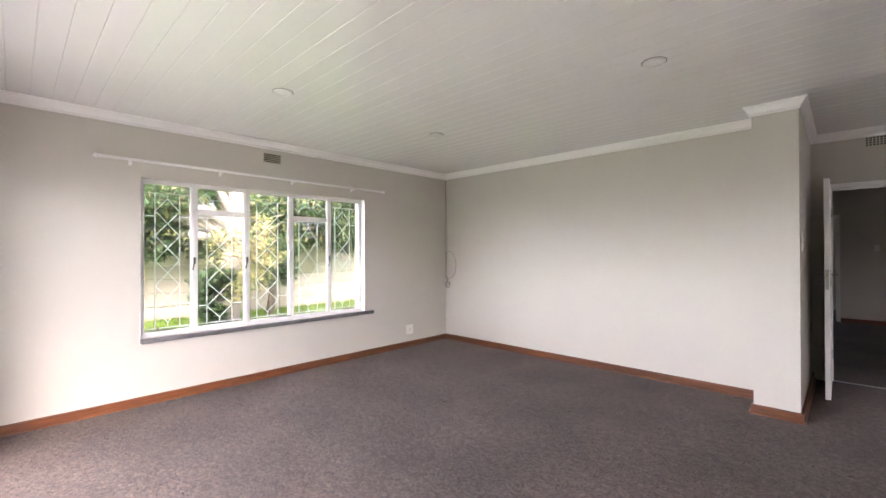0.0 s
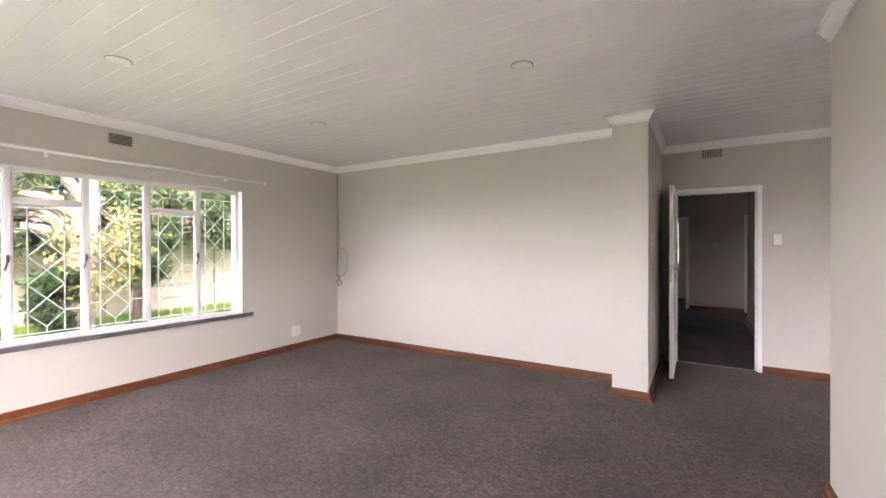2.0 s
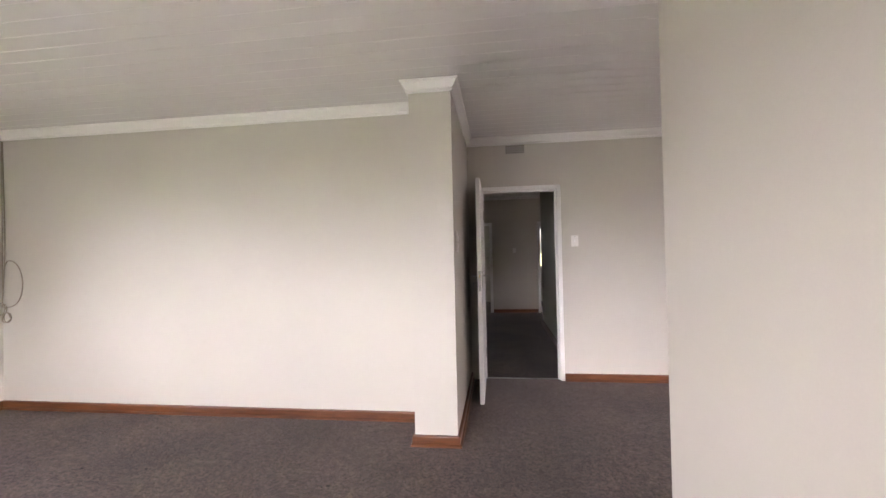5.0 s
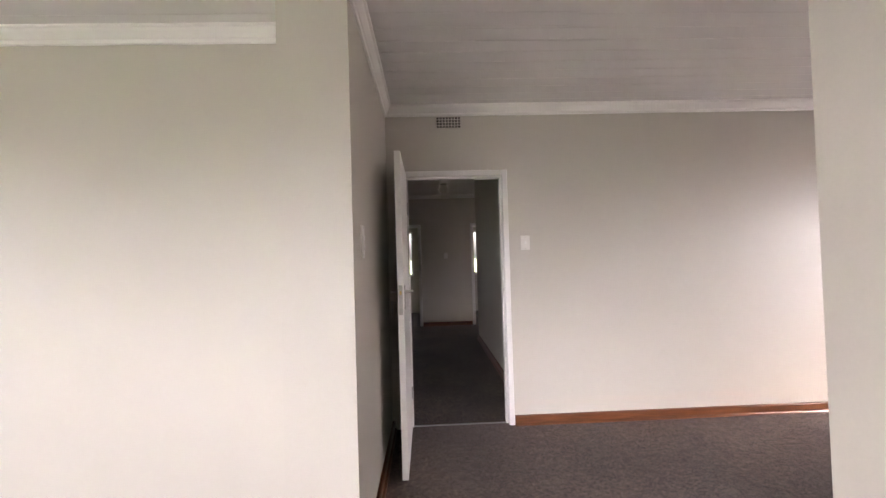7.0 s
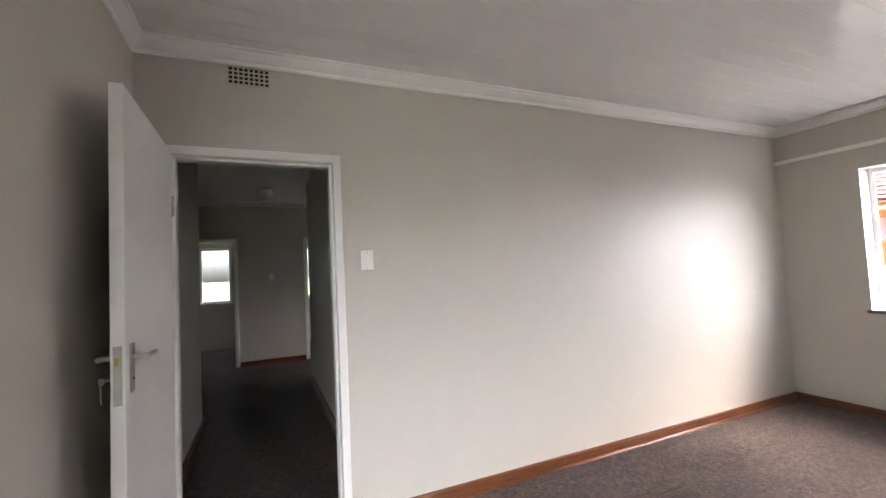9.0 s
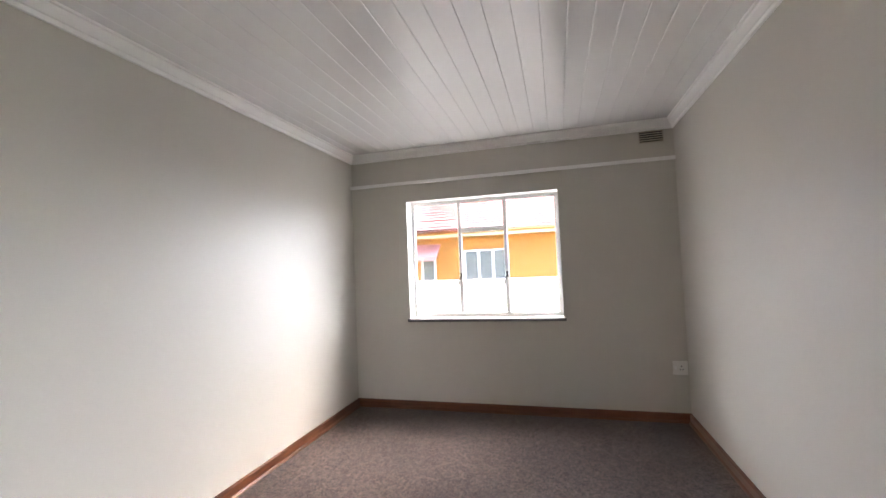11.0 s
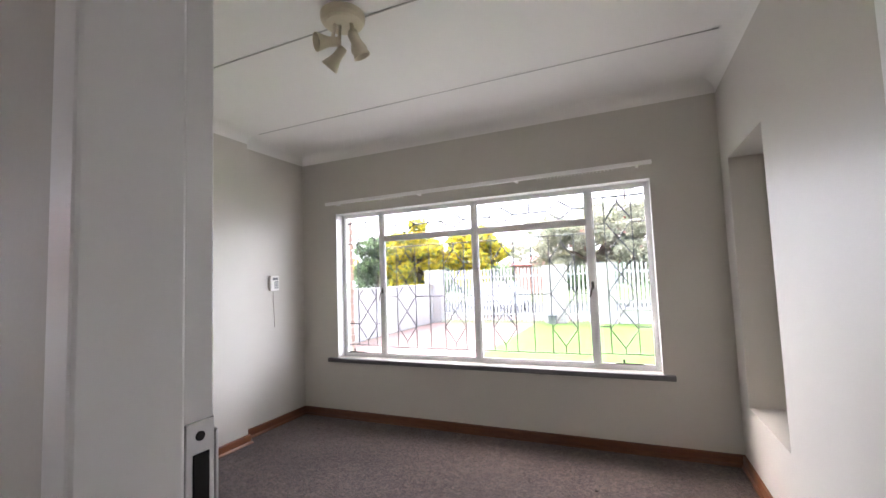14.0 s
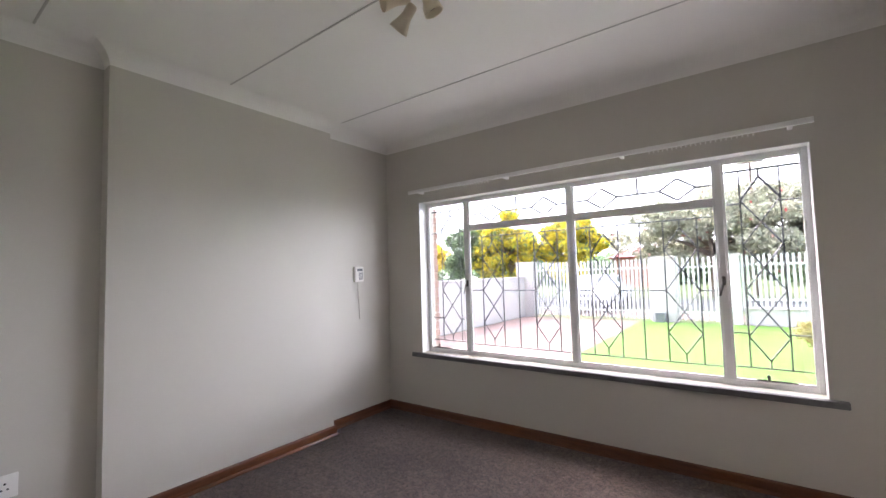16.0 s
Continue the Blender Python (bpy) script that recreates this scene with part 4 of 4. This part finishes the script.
boundary_wall("garden_wall_east", "white plastered boundary wall by the dining window", (12.6, -3.0, G0), (12.82, 14.0), 1.13)


def gate_post(x0, x1, z):
    p = thing("gate_post", "square white plastered gate post", "gate post", "gate posts")
    part("shaft", box((x0, -16.75, G0), (x1, -16.3, z), 0.01), M_WPLAS, p)
    part("cap", box((x0 - 0.03, -16.78, z), (x1 + 0.03, -16.27, z + 0.05), 0.01), M_WPLAS, p)


for x0, x1 in ((12.95, 13.62), (8.35, 9.05), (6.75, 7.3)):
    gate_post(x0, x1, 1.65)

slat_me = finish("slat", box((-0.028, -0.012, 0), (0.028, 0.012, 1.88)), M_FRAME)
slat_short = finish("slat", box((-0.028, -0.012, 0), (0.028, 0.012, 1.50)), M_FRAME)


def palisade(name, label, category, x0, x1, z0, me, step):
    g = thing(name, label, category)
    hgt = 1.88 if me == slat_me else 1.50
    for z in (z0 + 0.22, z0 + hgt - 0.3):
        part("rail", box((x0, -16.53, z), (x1, -16.49, z + 0.05), 0.004), M_FRAME, g)
    k = int((x1 - x0) / step)
    for i in range(k + 1):
        shared("slat", me, g, pose(x0 + (x1 - x0) * i / k, -16.55, z0 + 0.02 * (i % 2)))


palisade("driveway_gate", "white palisade sliding driveway gate", "gate", 9.1, 12.9, G0 + 0.06, slat_me, 0.125)
palisade("pedestrian_gate", "white palisade pedestrian gate", "gate", 7.36, 8.3, G0 + 0.06, slat_me, 0.12)
palisade("palisade_fence", "white palisade fence on a low wall", "fence", -6.0, 6.7, 0.16, slat_short, 0.125)
boundary_wall("garden_wall_low", "low white plastered front wall", (-6.0, -16.62, G0), (6.7, -16.4), 0.14)
mb = thing("letter_box", "small dark metal box by the gate post", "letter box")
part("box", box((8.66, -16.26, G0), (8.9, -16.02, G0 + 0.28), 0.01), M_GREYP, mb)
part("lid", box((8.64, -16.28, G0 + 0.28), (8.92, -16.0, G0 + 0.31), 0.01), M_GREYP, mb)


def car():
    c = thing("car", "small white pick-up parked beyond the gate", "car", m=pose(11.6, -20.0, G0 + 0.014, 0, 0, 90))
    prof = [(-2.0, 0.35), (-2.05, 0.75), (-1.95, 0.95), (-0.55, 0.98), (-0.45, 1.38), (0.45, 1.42), (0.95, 0.98), (1.9, 0.90), (2.05, 0.70), (2.05, 0.35)]
    bm = bmesh.new()
    s = [[bm.verts.new((x, y * (0.9 if z > 1.1 else 1.0), z)) for x, z in prof] for y in (-0.8, 0.8)]
    for i in range(len(prof)):
        j = (i + 1) % len(prof)
        bm.faces.new((s[0][i], s[0][j], s[1][j], s[1][i]))
    bm.faces.new(s[0]), bm.faces.new(s[1])
    bmesh.ops.recalc_face_normals(bm, faces=bm.faces)
    bmesh.ops.bevel(bm, geom=bm.edges[:], offset=0.05, segments=2, affect="EDGES")
    part("body", bm, M_CAR, c)
    bm = box((0.0, -0.66, 0.0), (0.60, 0.66, 0.012), 0.004)
    bmesh.ops.transform(bm, matrix=pose(0.50, 0, 1.395, 0, 41, 0), verts=bm.verts)
    part("windscreen", bm, M_GREYP, c, "dark windscreen")
    part("grille", box((2.045, -0.38, 0.60), (2.065, 0.38, 0.74), 0.006), M_GREYP, c, "dark grille")
    for y in (-0.86, 0.86):
        part("mirror", box((0.62, y - 0.07, 1.0), (0.72, y + 0.07, 1.12), 0.02), M_CAR, c)
    for y in (-0.765, 0.765):
        part("side_window", box((-0.38, y - 0.01, 1.02), (0.48, y + 0.01, 1.32), 0.005), M_GREYP, c)
    for x in (-1.3, 1.3):
        for y in (-0.74, 0.74):
            w = part("wheel", rod((x, y - 0.09, 0.31), (x, y + 0.09, 0.31), 0.31, 24), M_TYRE, c)
            part("rim", rod((x, y - 0.095, 0.31), (x, y + 0.095, 0.31), 0.18, 20), M_STEEL, w)
    for y in (-0.55, 0.55):
        part("headlight", box((2.02, y - 0.15, 0.66), (2.07, y + 0.15, 0.80), 0.01), M_PLAST, c)
    part("bumper", box((2.0, -0.8, 0.36), (2.12, 0.8, 0.52), 0.02), M_GREYP, c)


car()


# ---- trees ----
def leaf_cloud(name, blobs, count, size, material, parent, seed, label=""):
    """Many small leaves scattered in the shells of several blobs, with gaps."""
    rng = np.random.default_rng(seed)
    w = np.array([b[3] * b[4] * b[5] for b in blobs]) ** 0.67
    idx = rng.choice(len(blobs), count, p=w / w.sum())
    B = np.array(blobs)[idx]
    d = rng.normal(size=(count, 3))
    d /= np.linalg.norm(d, axis=1)[:, None]
    r = rng.uniform(0.35, 1.0, count) ** 0.5
    wob = 1 + 0.22 * np.sin(d[:, 0] * 7 + idx) * np.sin(d[:, 1] * 6 + 2 * idx) + 0.12 * np.sin(d[:, 2] * 11)
    c = B[:, :3] + d * B[:, 3:6] * (r * wob)[:, None]
    a = rng.normal(size=(count, 3))
    a /= np.linalg.norm(a, axis=1)[:, None]
    b = np.cross(a, rng.normal(size=(count, 3)))
    b /= np.linalg.norm(b, axis=1)[:, None]
    s = size * rng.uniform(0.6, 1.3, count)[:, None]
    v = np.stack([c - a * s, c + b * s * 0.42, c + a * s, c - b * s * 0.42], 1).reshape(-1, 3)
    f = np.arange(count * 4).reshape(-1, 4)
    me = bpy.data.meshes.new(name)
    me.from_pydata(v.tolist(), [], f.tolist())
    me.materials.append(material)
    ob = new(name, me)
    ob.parent = parent
    return tagged(ob, label)


def trunk_mesh(base, top, r, limbs, seed):
    rng = random.Random(seed)
    bm = bmesh.new()
    base, top = Vector(base), Vector(top)
    p, k = base, 5
    for i in range(k):
        q = base.lerp(top, (i + 1) / k) + Vector((rng.uniform(-0.06, 0.06), rng.uniform(-0.06, 0.06), 0))
        add_rod(bm, p, q, r * (1 - 0.12 * i), 10, r * (1 - 0.12 * (i + 1)))
        p = q
    for l in limbs:
        s = base.lerp(top, rng.uniform(0.45, 0.95))
        e = Vector(l)
        m = s.lerp(e, 0.5) + Vector((0, 0, 0.15))
        add_rod(bm, s, m, r * 0.42, 7, r * 0.3)
        add_rod(bm, m, e, r * 0.3, 6, r * 0.1)
        for _ in range(3):
            e2 = e + Vector((rng.uniform(-0.5, 0.5), rng.uniform(-0.5, 0.5), rng.uniform(0, 0.5)))
            add_rod(bm, m.lerp(e, 0.5), e2, r * 0.14, 5, r * 0.04)
    return bm


def tree(name, label, base, top, r, blobs, count, size, material, seed, extra=None, bark=None):
    t = thing(name, label, "tree")
    part("trunk", trunk_mesh(base, top, r, [b[:3] for b in blobs[:14]], seed), bark or M_BARK, t)
    leaf_cloud("crown", blobs, count, size, material, t, seed)
    if extra:
        leaf_cloud("blossom", blobs, extra[0], extra[1], extra[2], t, seed + 1, extra[3])
    return t


def blob_set(c, r, n, br, seed, flat=0.8):
    rng = random.Random(seed)
    out = []
    for _ in range(n):
        a, b, k = rng.uniform(0, 6.283), rng.uniform(-1, 1), rng.uniform(0.3, 1) ** 0.5
        h = math.sqrt(1 - b * b)
        s = rng.uniform(0.7, 1.25) * br
        out.append((c[0] + r[0] * k * h * math.cos(a), c[1] + r[1] * k * h * math.sin(a), c[2] + r[2] * k * b, s, s, s * flat))
    return out


# back garden
GB = -0.08                                               # back lawn level
# Paler leaves mixed into these two crowns paint sunlight onto them.
tree("garden_tree", "dense dark green garden tree with a thick pale trunk", (-4.5, -1.84, GB), (-4.6, -1.55, 3.4), 0.26, blob_set((-5.0, -2.5, 2.45), (0.6, 1.8, 1.05), 42, 0.42, 3), 15000, 0.06, M_LEAF, 11, (2400, 0.055, M_LEAFP, "paler leaves with sunlight painted into their colour"), M_TRUNKP)
tree("garden_tree", "broad dark leafy tree hanging over the wall", (-5.4, -0.55, GB), (-5.3, -0.3, 2.4), 0.10, blob_set((-5.1, 0.75, 2.2), (0.6, 2.2, 0.85), 42, 0.40, 5), 17000, 0.06, M_LEAF, 12, (3000, 0.055, M_LEAFP, "paler leaves with sunlight painted into their colour"))
tree("flowering_shrub", "loose shrub with pale yellow leaves", (-3.7, -1.75, GB), (-3.7, -1.7, 1.5), 0.03, blob_set((-3.7, -1.7, 1.3), (0.35, 0.62, 0.85), 20, 0.26, 6), 1250, 0.05, M_LEAFP, 13, (500, 0.05, M_LEAF, "darker green leaves"))
tree("garden_shrub", "dark green leafy shrub at the wall", (-5.2, -4.2, GB), (-5.2, -4.2, 1.6), 0.06, blob_set((-5.2, -4.2, 2.0), (0.4, 0.9, 0.7), 12, 0.42, 8), 5600, 0.06, M_LEAF, 14)
tree("garden_shrub", "dark green shrub among the trunks", (-4.6, -0.85, GB), (-4.6, -0.85, 1.2), 0.05, blob_set((-4.6, -0.85, 1.3), (0.35, 0.4, 0.6), 12, 0.28, 9), 3000, 0.055, M_LEAF, 15)

tree("garden_shrub", "dark green shrub at the foot of the pale trunk", (-4.35, -2.12, GB), (-4.35, -2.12, 0.8), 0.04, blob_set((-4.35, -2.12, 0.62), (0.3, 0.3, 0.5), 12, 0.24, 27), 3000, 0.055, M_LEAF, 27)
# Pale leaf colour stands in for backlit foliage above the wall.
tree("garden_tree", "light yellow-green tree beyond the garden wall", (-7.6, -0.6, GB), (-7.6, -0.6, 2.4), 0.12, blob_set((-7.6, -0.8, 3.0), (0.7, 3.6, 1.0), 34, 0.5, 28), 11000, 0.09, M_LEAFP, 28, (5000, 0.09, M_LEAFG, "mid-green leaves"))


def strappy_plant(x, y, seed):
    """A clump of long arching leaves."""
    rng = random.Random(seed)
    bm = bmesh.new()
    for _ in range(46):
        a, L = rng.uniform(0, 6.283), rng.uniform(0.35, 0.6)
        d, w = Vector((math.cos(a), math.sin(a), 0)), rng.uniform(0.010, 0.018)
        side = Vector((-d.y, d.x, 0)) * w
        rise = rng.uniform(0.5, 1.1)
        prev = None
        for k in range(5):
            f = k / 4
            c = d * (L * f * 0.8) + Vector((0, 0, L * (rise * f - 0.75 * f * f)))
            s = side * (1 - f) if k else side
            cur = [bm.verts.new(c - s), bm.verts.new(c + s + Vector((0, 0, 0.001)))]
            if prev:
                bm.faces.new((prev[0], prev[1], cur[1], cur[0]))
            prev = cur
    t = thing("strappy_plant", "clump of strappy bright green leaves in the grass", "plant", "strappy plants", pose(x, y, GB))
    part("leaves", bm, M_GRASS, t)


for k, (x, y) in enumerate(((-4.3, -0.35), (-4.5, 0.1), (-4.0, -1.3), (-4.4, -2.9), (-4.7, -3.3))):
    strappy_plant(x, y, 40 + k)


structure("lawn_back", box((-30, -14, G0 + 0.01), (-0.24, 12, GB)), M_LAWN, "green back lawn below the lounge window", "lawn")


def precast_wall(x, y0, y1):
    w = thing("precast_wall", "cream precast concrete panel wall", "garden wall", kind="structure")
    post = finish("post", box((-0.07, -0.06, 0), (0.07, 0.06, 1.86), 0.01), M_CONC)
    step, k = 1.5, int((y1 - y0) / 1.5)
    pan = finish("panel", box((-0.022, -0.69, 0.002), (0.022, 0.69, 0.298), 0.014), M_CONC)
    for i in range(k + 1):
        shared("post", post, w, pose(x, y0 + i * step, GB))
        if i < k:
            for j in range(6):
                shared("panel", pan, w, pose(x + 0.004 * (j % 2), y0 + (i + 0.5) * step, GB + 0.3 * j))


precast_wall(-6.0, -12.0, 9.0)

# front garden and street
tree("street_tree", "bright yellow flowering street tree", (19.5, -27.5, G0), (19.6, -27.4, 2.6), 0.2, blob_set((19.8, -27.4, 2.9), (2.2, 1.3, 2.2), 32, 0.65, 21), 9500, 0.17, M_LEAFY, 21, (3600, 0.17, M_LEAFG, "darker green leaves"))
tree("street_tree", "bright yellow flowering street tree", (15.6, -27.9, G0), (15.7, -27.8, 2.4), 0.2, blob_set((15.6, -27.6, 2.6), (1.8, 1.2, 2.1), 28, 0.62, 22), 8600, 0.17, M_LEAFY, 22, (3200, 0.17, M_LEAFG, "darker green leaves"))
tree("street_tree", "dark green conifer-like street tree", (22.6, -27.0, G0), (22.6, -27.0, 3.0), 0.2, blob_set((22.5, -27.0, 2.7), (1.5, 1.0, 1.7), 20, 0.65, 23), 7500, 0.16, M_LEAFG, 23)
tree("street_tree", "yellow-leaved street tree further along", (27.0, -28.5, G0), (27.0, -28.5, 2.6), 0.2, blob_set((27.0, -28.5, 2.6), (1.6, 1.0, 1.2), 12, 0.7, 26), 3000, 0.17, M_LEAFY, 26)
tree("street_tree", "wide grey-green spreading tree with red blossoms", (8.0, -28.5, G0), (8.0, -28.4, 2.6), 0.35, blob_set((6.9, -28.4, 3.1), (6.3, 2.2, 2.2), 84, 0.85, 24, 0.7), 60000, 0.115, M_LEAFD, 24, (420, 0.14, M_FLOWER, "red blossoms"))
tree("garden_shrub", "small pale green shrub on the lawn", (5.6, -11.5, G0), (5.6, -11.5, 0.3), 0.03, blob_set((5.6, -11.5, 0.15), (0.3, 0.3, 0.25), 7, 0.2, 25), 900, 0.06, M_LEAFP, 25)
for i, (x0, x1) in enumerate(((-60, -20), (-20, 6), (10, 40), (40, 80))):
    rr = random.Random(70 + i)
    bl = [(rr.uniform(x0, x1), -48 + rr.uniform(-3, 3), rr.uniform(0.5, 1.9), 2.6, 2.0, 1.3) for _ in range(20)]
    hd = thing("hedge_row", "far hazy row of green garden trees", "trees", kind="stuff")
    leaf_cloud("crown", bl, 9000, 0.35, M_LEAFG, hd, 80 + i)

# grass under the lounge window and on the front lawn
def grass(name, x0, x1, y0, y1, count, h, seed, label, z):
    rng = np.random.default_rng(seed)
    c = np.column_stack([rng.uniform(x0, x1, count), rng.uniform(y0, y1, count), np.full(count, z)])
    a = rng.uniform(0, 6.283, count)
    s = np.column_stack([np.cos(a), np.sin(a), np.zeros(count)]) * 0.008
    tip = c + np.column_stack([rng.normal(0, 0.03, count), rng.normal(0, 0.03, count), h * rng.uniform(0.5, 1.3, count)])
    v = np.stack([c - s, c + s, tip], 1).reshape(-1, 3)
    me = bpy.data.meshes.new(name)
    me.from_pydata(v.tolist(), [], np.arange(count * 3).reshape(-1, 3).tolist())
    me.materials.append(M_GRASS)
    tagged(new(name, me), label, "grass", "", "stuff")


grass("grass", -5.95, -2.5, -5.0, 3.0, 26000, 0.09, 31, "tufted green grass below the lounge window", GB)


# ---- neighbouring house ----
def neighbour():
    h = thing("house", "orange plastered house with a red tiled hip roof", "house")
    X = 21.5
    wins = [(0.90, 2.58, 0.85, 1.95), (3.78, 4.32, 0.9, 1.75)]
    part("wall", grid_wall("x", X, X + 0.25, -6.0, 12.0, G0, 2.62, wins), M_ORANGE, h)
    part("side_wall", box((X + 0.25, -6.0, G0), (X + 8.0, -5.75, 2.62)), M_ORANGE, h)
    part("fascia", box((X - 0.5, -6.5, 2.52), (X - 0.46, 12.5, 2.72), 0.005), M_CREAM, h)
    part("soffit", box((X - 0.46, -6.5, 2.60), (X + 0.3, 12.5, 2.63)), M_CREAM, h)
    part("gutter", rod((X - 0.54, -6.5, 2.68), (X - 0.54, 12.5, 2.68), 0.05, 10), M_ORANGE, h)
    bm = bmesh.new()
    rows, run, rise = 16, 4.2, 1.9
    for i in range(rows):
        xa, xb = X - 0.55 + run * i / rows, X - 0.55 + run * (i + 1) / rows + 0.05
        za, zb = 2.72 + rise * i / rows, 2.72 + rise * (i + 1) / rows
        vs = [bm.verts.new(p) for p in ((xa, -6.5 + run * i / rows, za + 0.05), (xa, 12.5, za + 0.05), (xb, 12.5, zb + 0.02), (xb, -6.5 + run * i / rows, zb + 0.02), (xa, -6.5 + run * i / rows, za), (xa, 12.5, za))]
        bm.faces.new(vs[:4]), bm.faces.new((vs[4], vs[5], vs[1], vs[0]))
    part("roof", bm, M_ROOF, h, "rows of weathered red roof tiles")
    bm = bmesh.new()
    rows = 10
    for i in range(rows):
        xa, xb = X - 1.2 + 2.6 * i / rows, X - 1.2 + 2.6 * (i + 1) / rows + 0.05
        za, zb = 2.74 + 1.45 * i / rows, 2.74 + 1.45 * (i + 1) / rows
        ya = 2.0 + 2.6 * i / rows
        vs = [bm.verts.new(p) for p in ((xa, ya, za + 0.05), (xa, 9.0, za + 0.05), (xb, 9.0, zb + 0.02), (xb, ya, zb + 0.02))]
        bm.faces.new(vs)
    part("front_roof", bm, M_ROOF, h, "projecting hip of red tiles")
    ch = part("chimney", box((X + 0.9, 3.05, 2.9), (X + 1.6, 4.2, 4.75), 0.02), M_BRICK, h, "brick chimney")
    part("chimney_cap", box((X + 0.85, 3.0, 4.75), (X + 1.65, 4.25, 4.85), 0.02), M_CREAM, ch)
    for (a, b, c, d), k in zip(wins, (3, 1)):
        w = part("window", box((X - 0.03, a - 0.06, c - 0.08), (X + 0.3, b + 0.06, c), 0.01), M_FRAME, h, "white-framed window")
        part("surround_top", box((X - 0.03, a - 0.06, d), (X + 0.1, b + 0.06, d + 0.07), 0.01), M_FRAME, w)
        for i in range(k + 1):
            y = a + (b - a) * i / k
            part("upright", box((X - 0.02, y - 0.05, c), (X + 0.08, y + 0.05, d), 0.01), M_FRAME, w)
        for i in range(k):
            y0, y1 = a + (b - a) * i / k, a + (b - a) * (i + 1) / k
            part("pane", box((X + 0.05, y0 + 0.05, c), (X + 0.06, y1 - 0.05, d)), M_GREYP, w)
            part("curtain", box((X + 0.09, y0 + 0.05, c), (X + 0.11, y0 + 0.05 + (y1 - y0) * 0.5, d)), M_CURT, w)
    aw = part("awning", box((X - 0.02, 3.5, 2.28), (X, 5.3, 2.32), 0.004), M_AWN, h, "faded pink window awning")
    bm = bmesh.new()
    v = [bm.verts.new(p) for p in ((X, 3.5, 2.32), (X, 5.3, 2.32), (X - 0.8, 5.3, 1.80), (X - 0.8, 3.5, 1.80), (X, 3.5, 2.27), (X, 5.3, 2.27), (X - 0.8, 5.3, 1.65), (X - 0.8, 3.5, 1.65))]
    for f in ((0, 1, 2, 3), (4, 5, 6, 7), (2, 3, 7, 6), (0, 3, 7, 4), (1, 2, 6, 5)):
        bm.faces.new([v[i] for i in f])
    part("canopy", bm, M_AWN, aw)


neighbour()
far = thing("far_house", "distant house with a red roof across the street", "house")
part("wall", box((12.9, -46, G0), (16.0, -40, 2.2), 0.02), M_BRICK, far)
part("roof", box((12.6, -46.4, 2.2), (16.3, -39.6, 2.32), 0.02), M_ROOF, far)
bm = bmesh.new()
v = [bm.verts.new(p) for p in ((12.5, -46.5, 2.32), (16.4, -46.5, 2.32), (16.4, -39.5, 2.32), (12.5, -39.5, 2.32), (14.0, -43, 3.3), (15.0, -43, 3.3))]
for f in ((0, 1, 5, 4), (1, 2, 5), (2, 3, 4, 5), (3, 0, 4)):
    bm.faces.new([v[i] for i in f])
part("roof_hip", bm, M_ROOF, far)
pole = thing("utility_pole", "thin dark street pole with cross arms", "pole")
part("shaft", rod((6.2, -30, G0), (6.2, -30, 7.2), 0.09, 10, 0.06), M_BARK, pole)
for z in (6.5, 6.9):
    part("cross_arm", box((5.6, -30.05, z), (6.8, -29.95, z + 0.08), 0.01), M_BARK, pole)
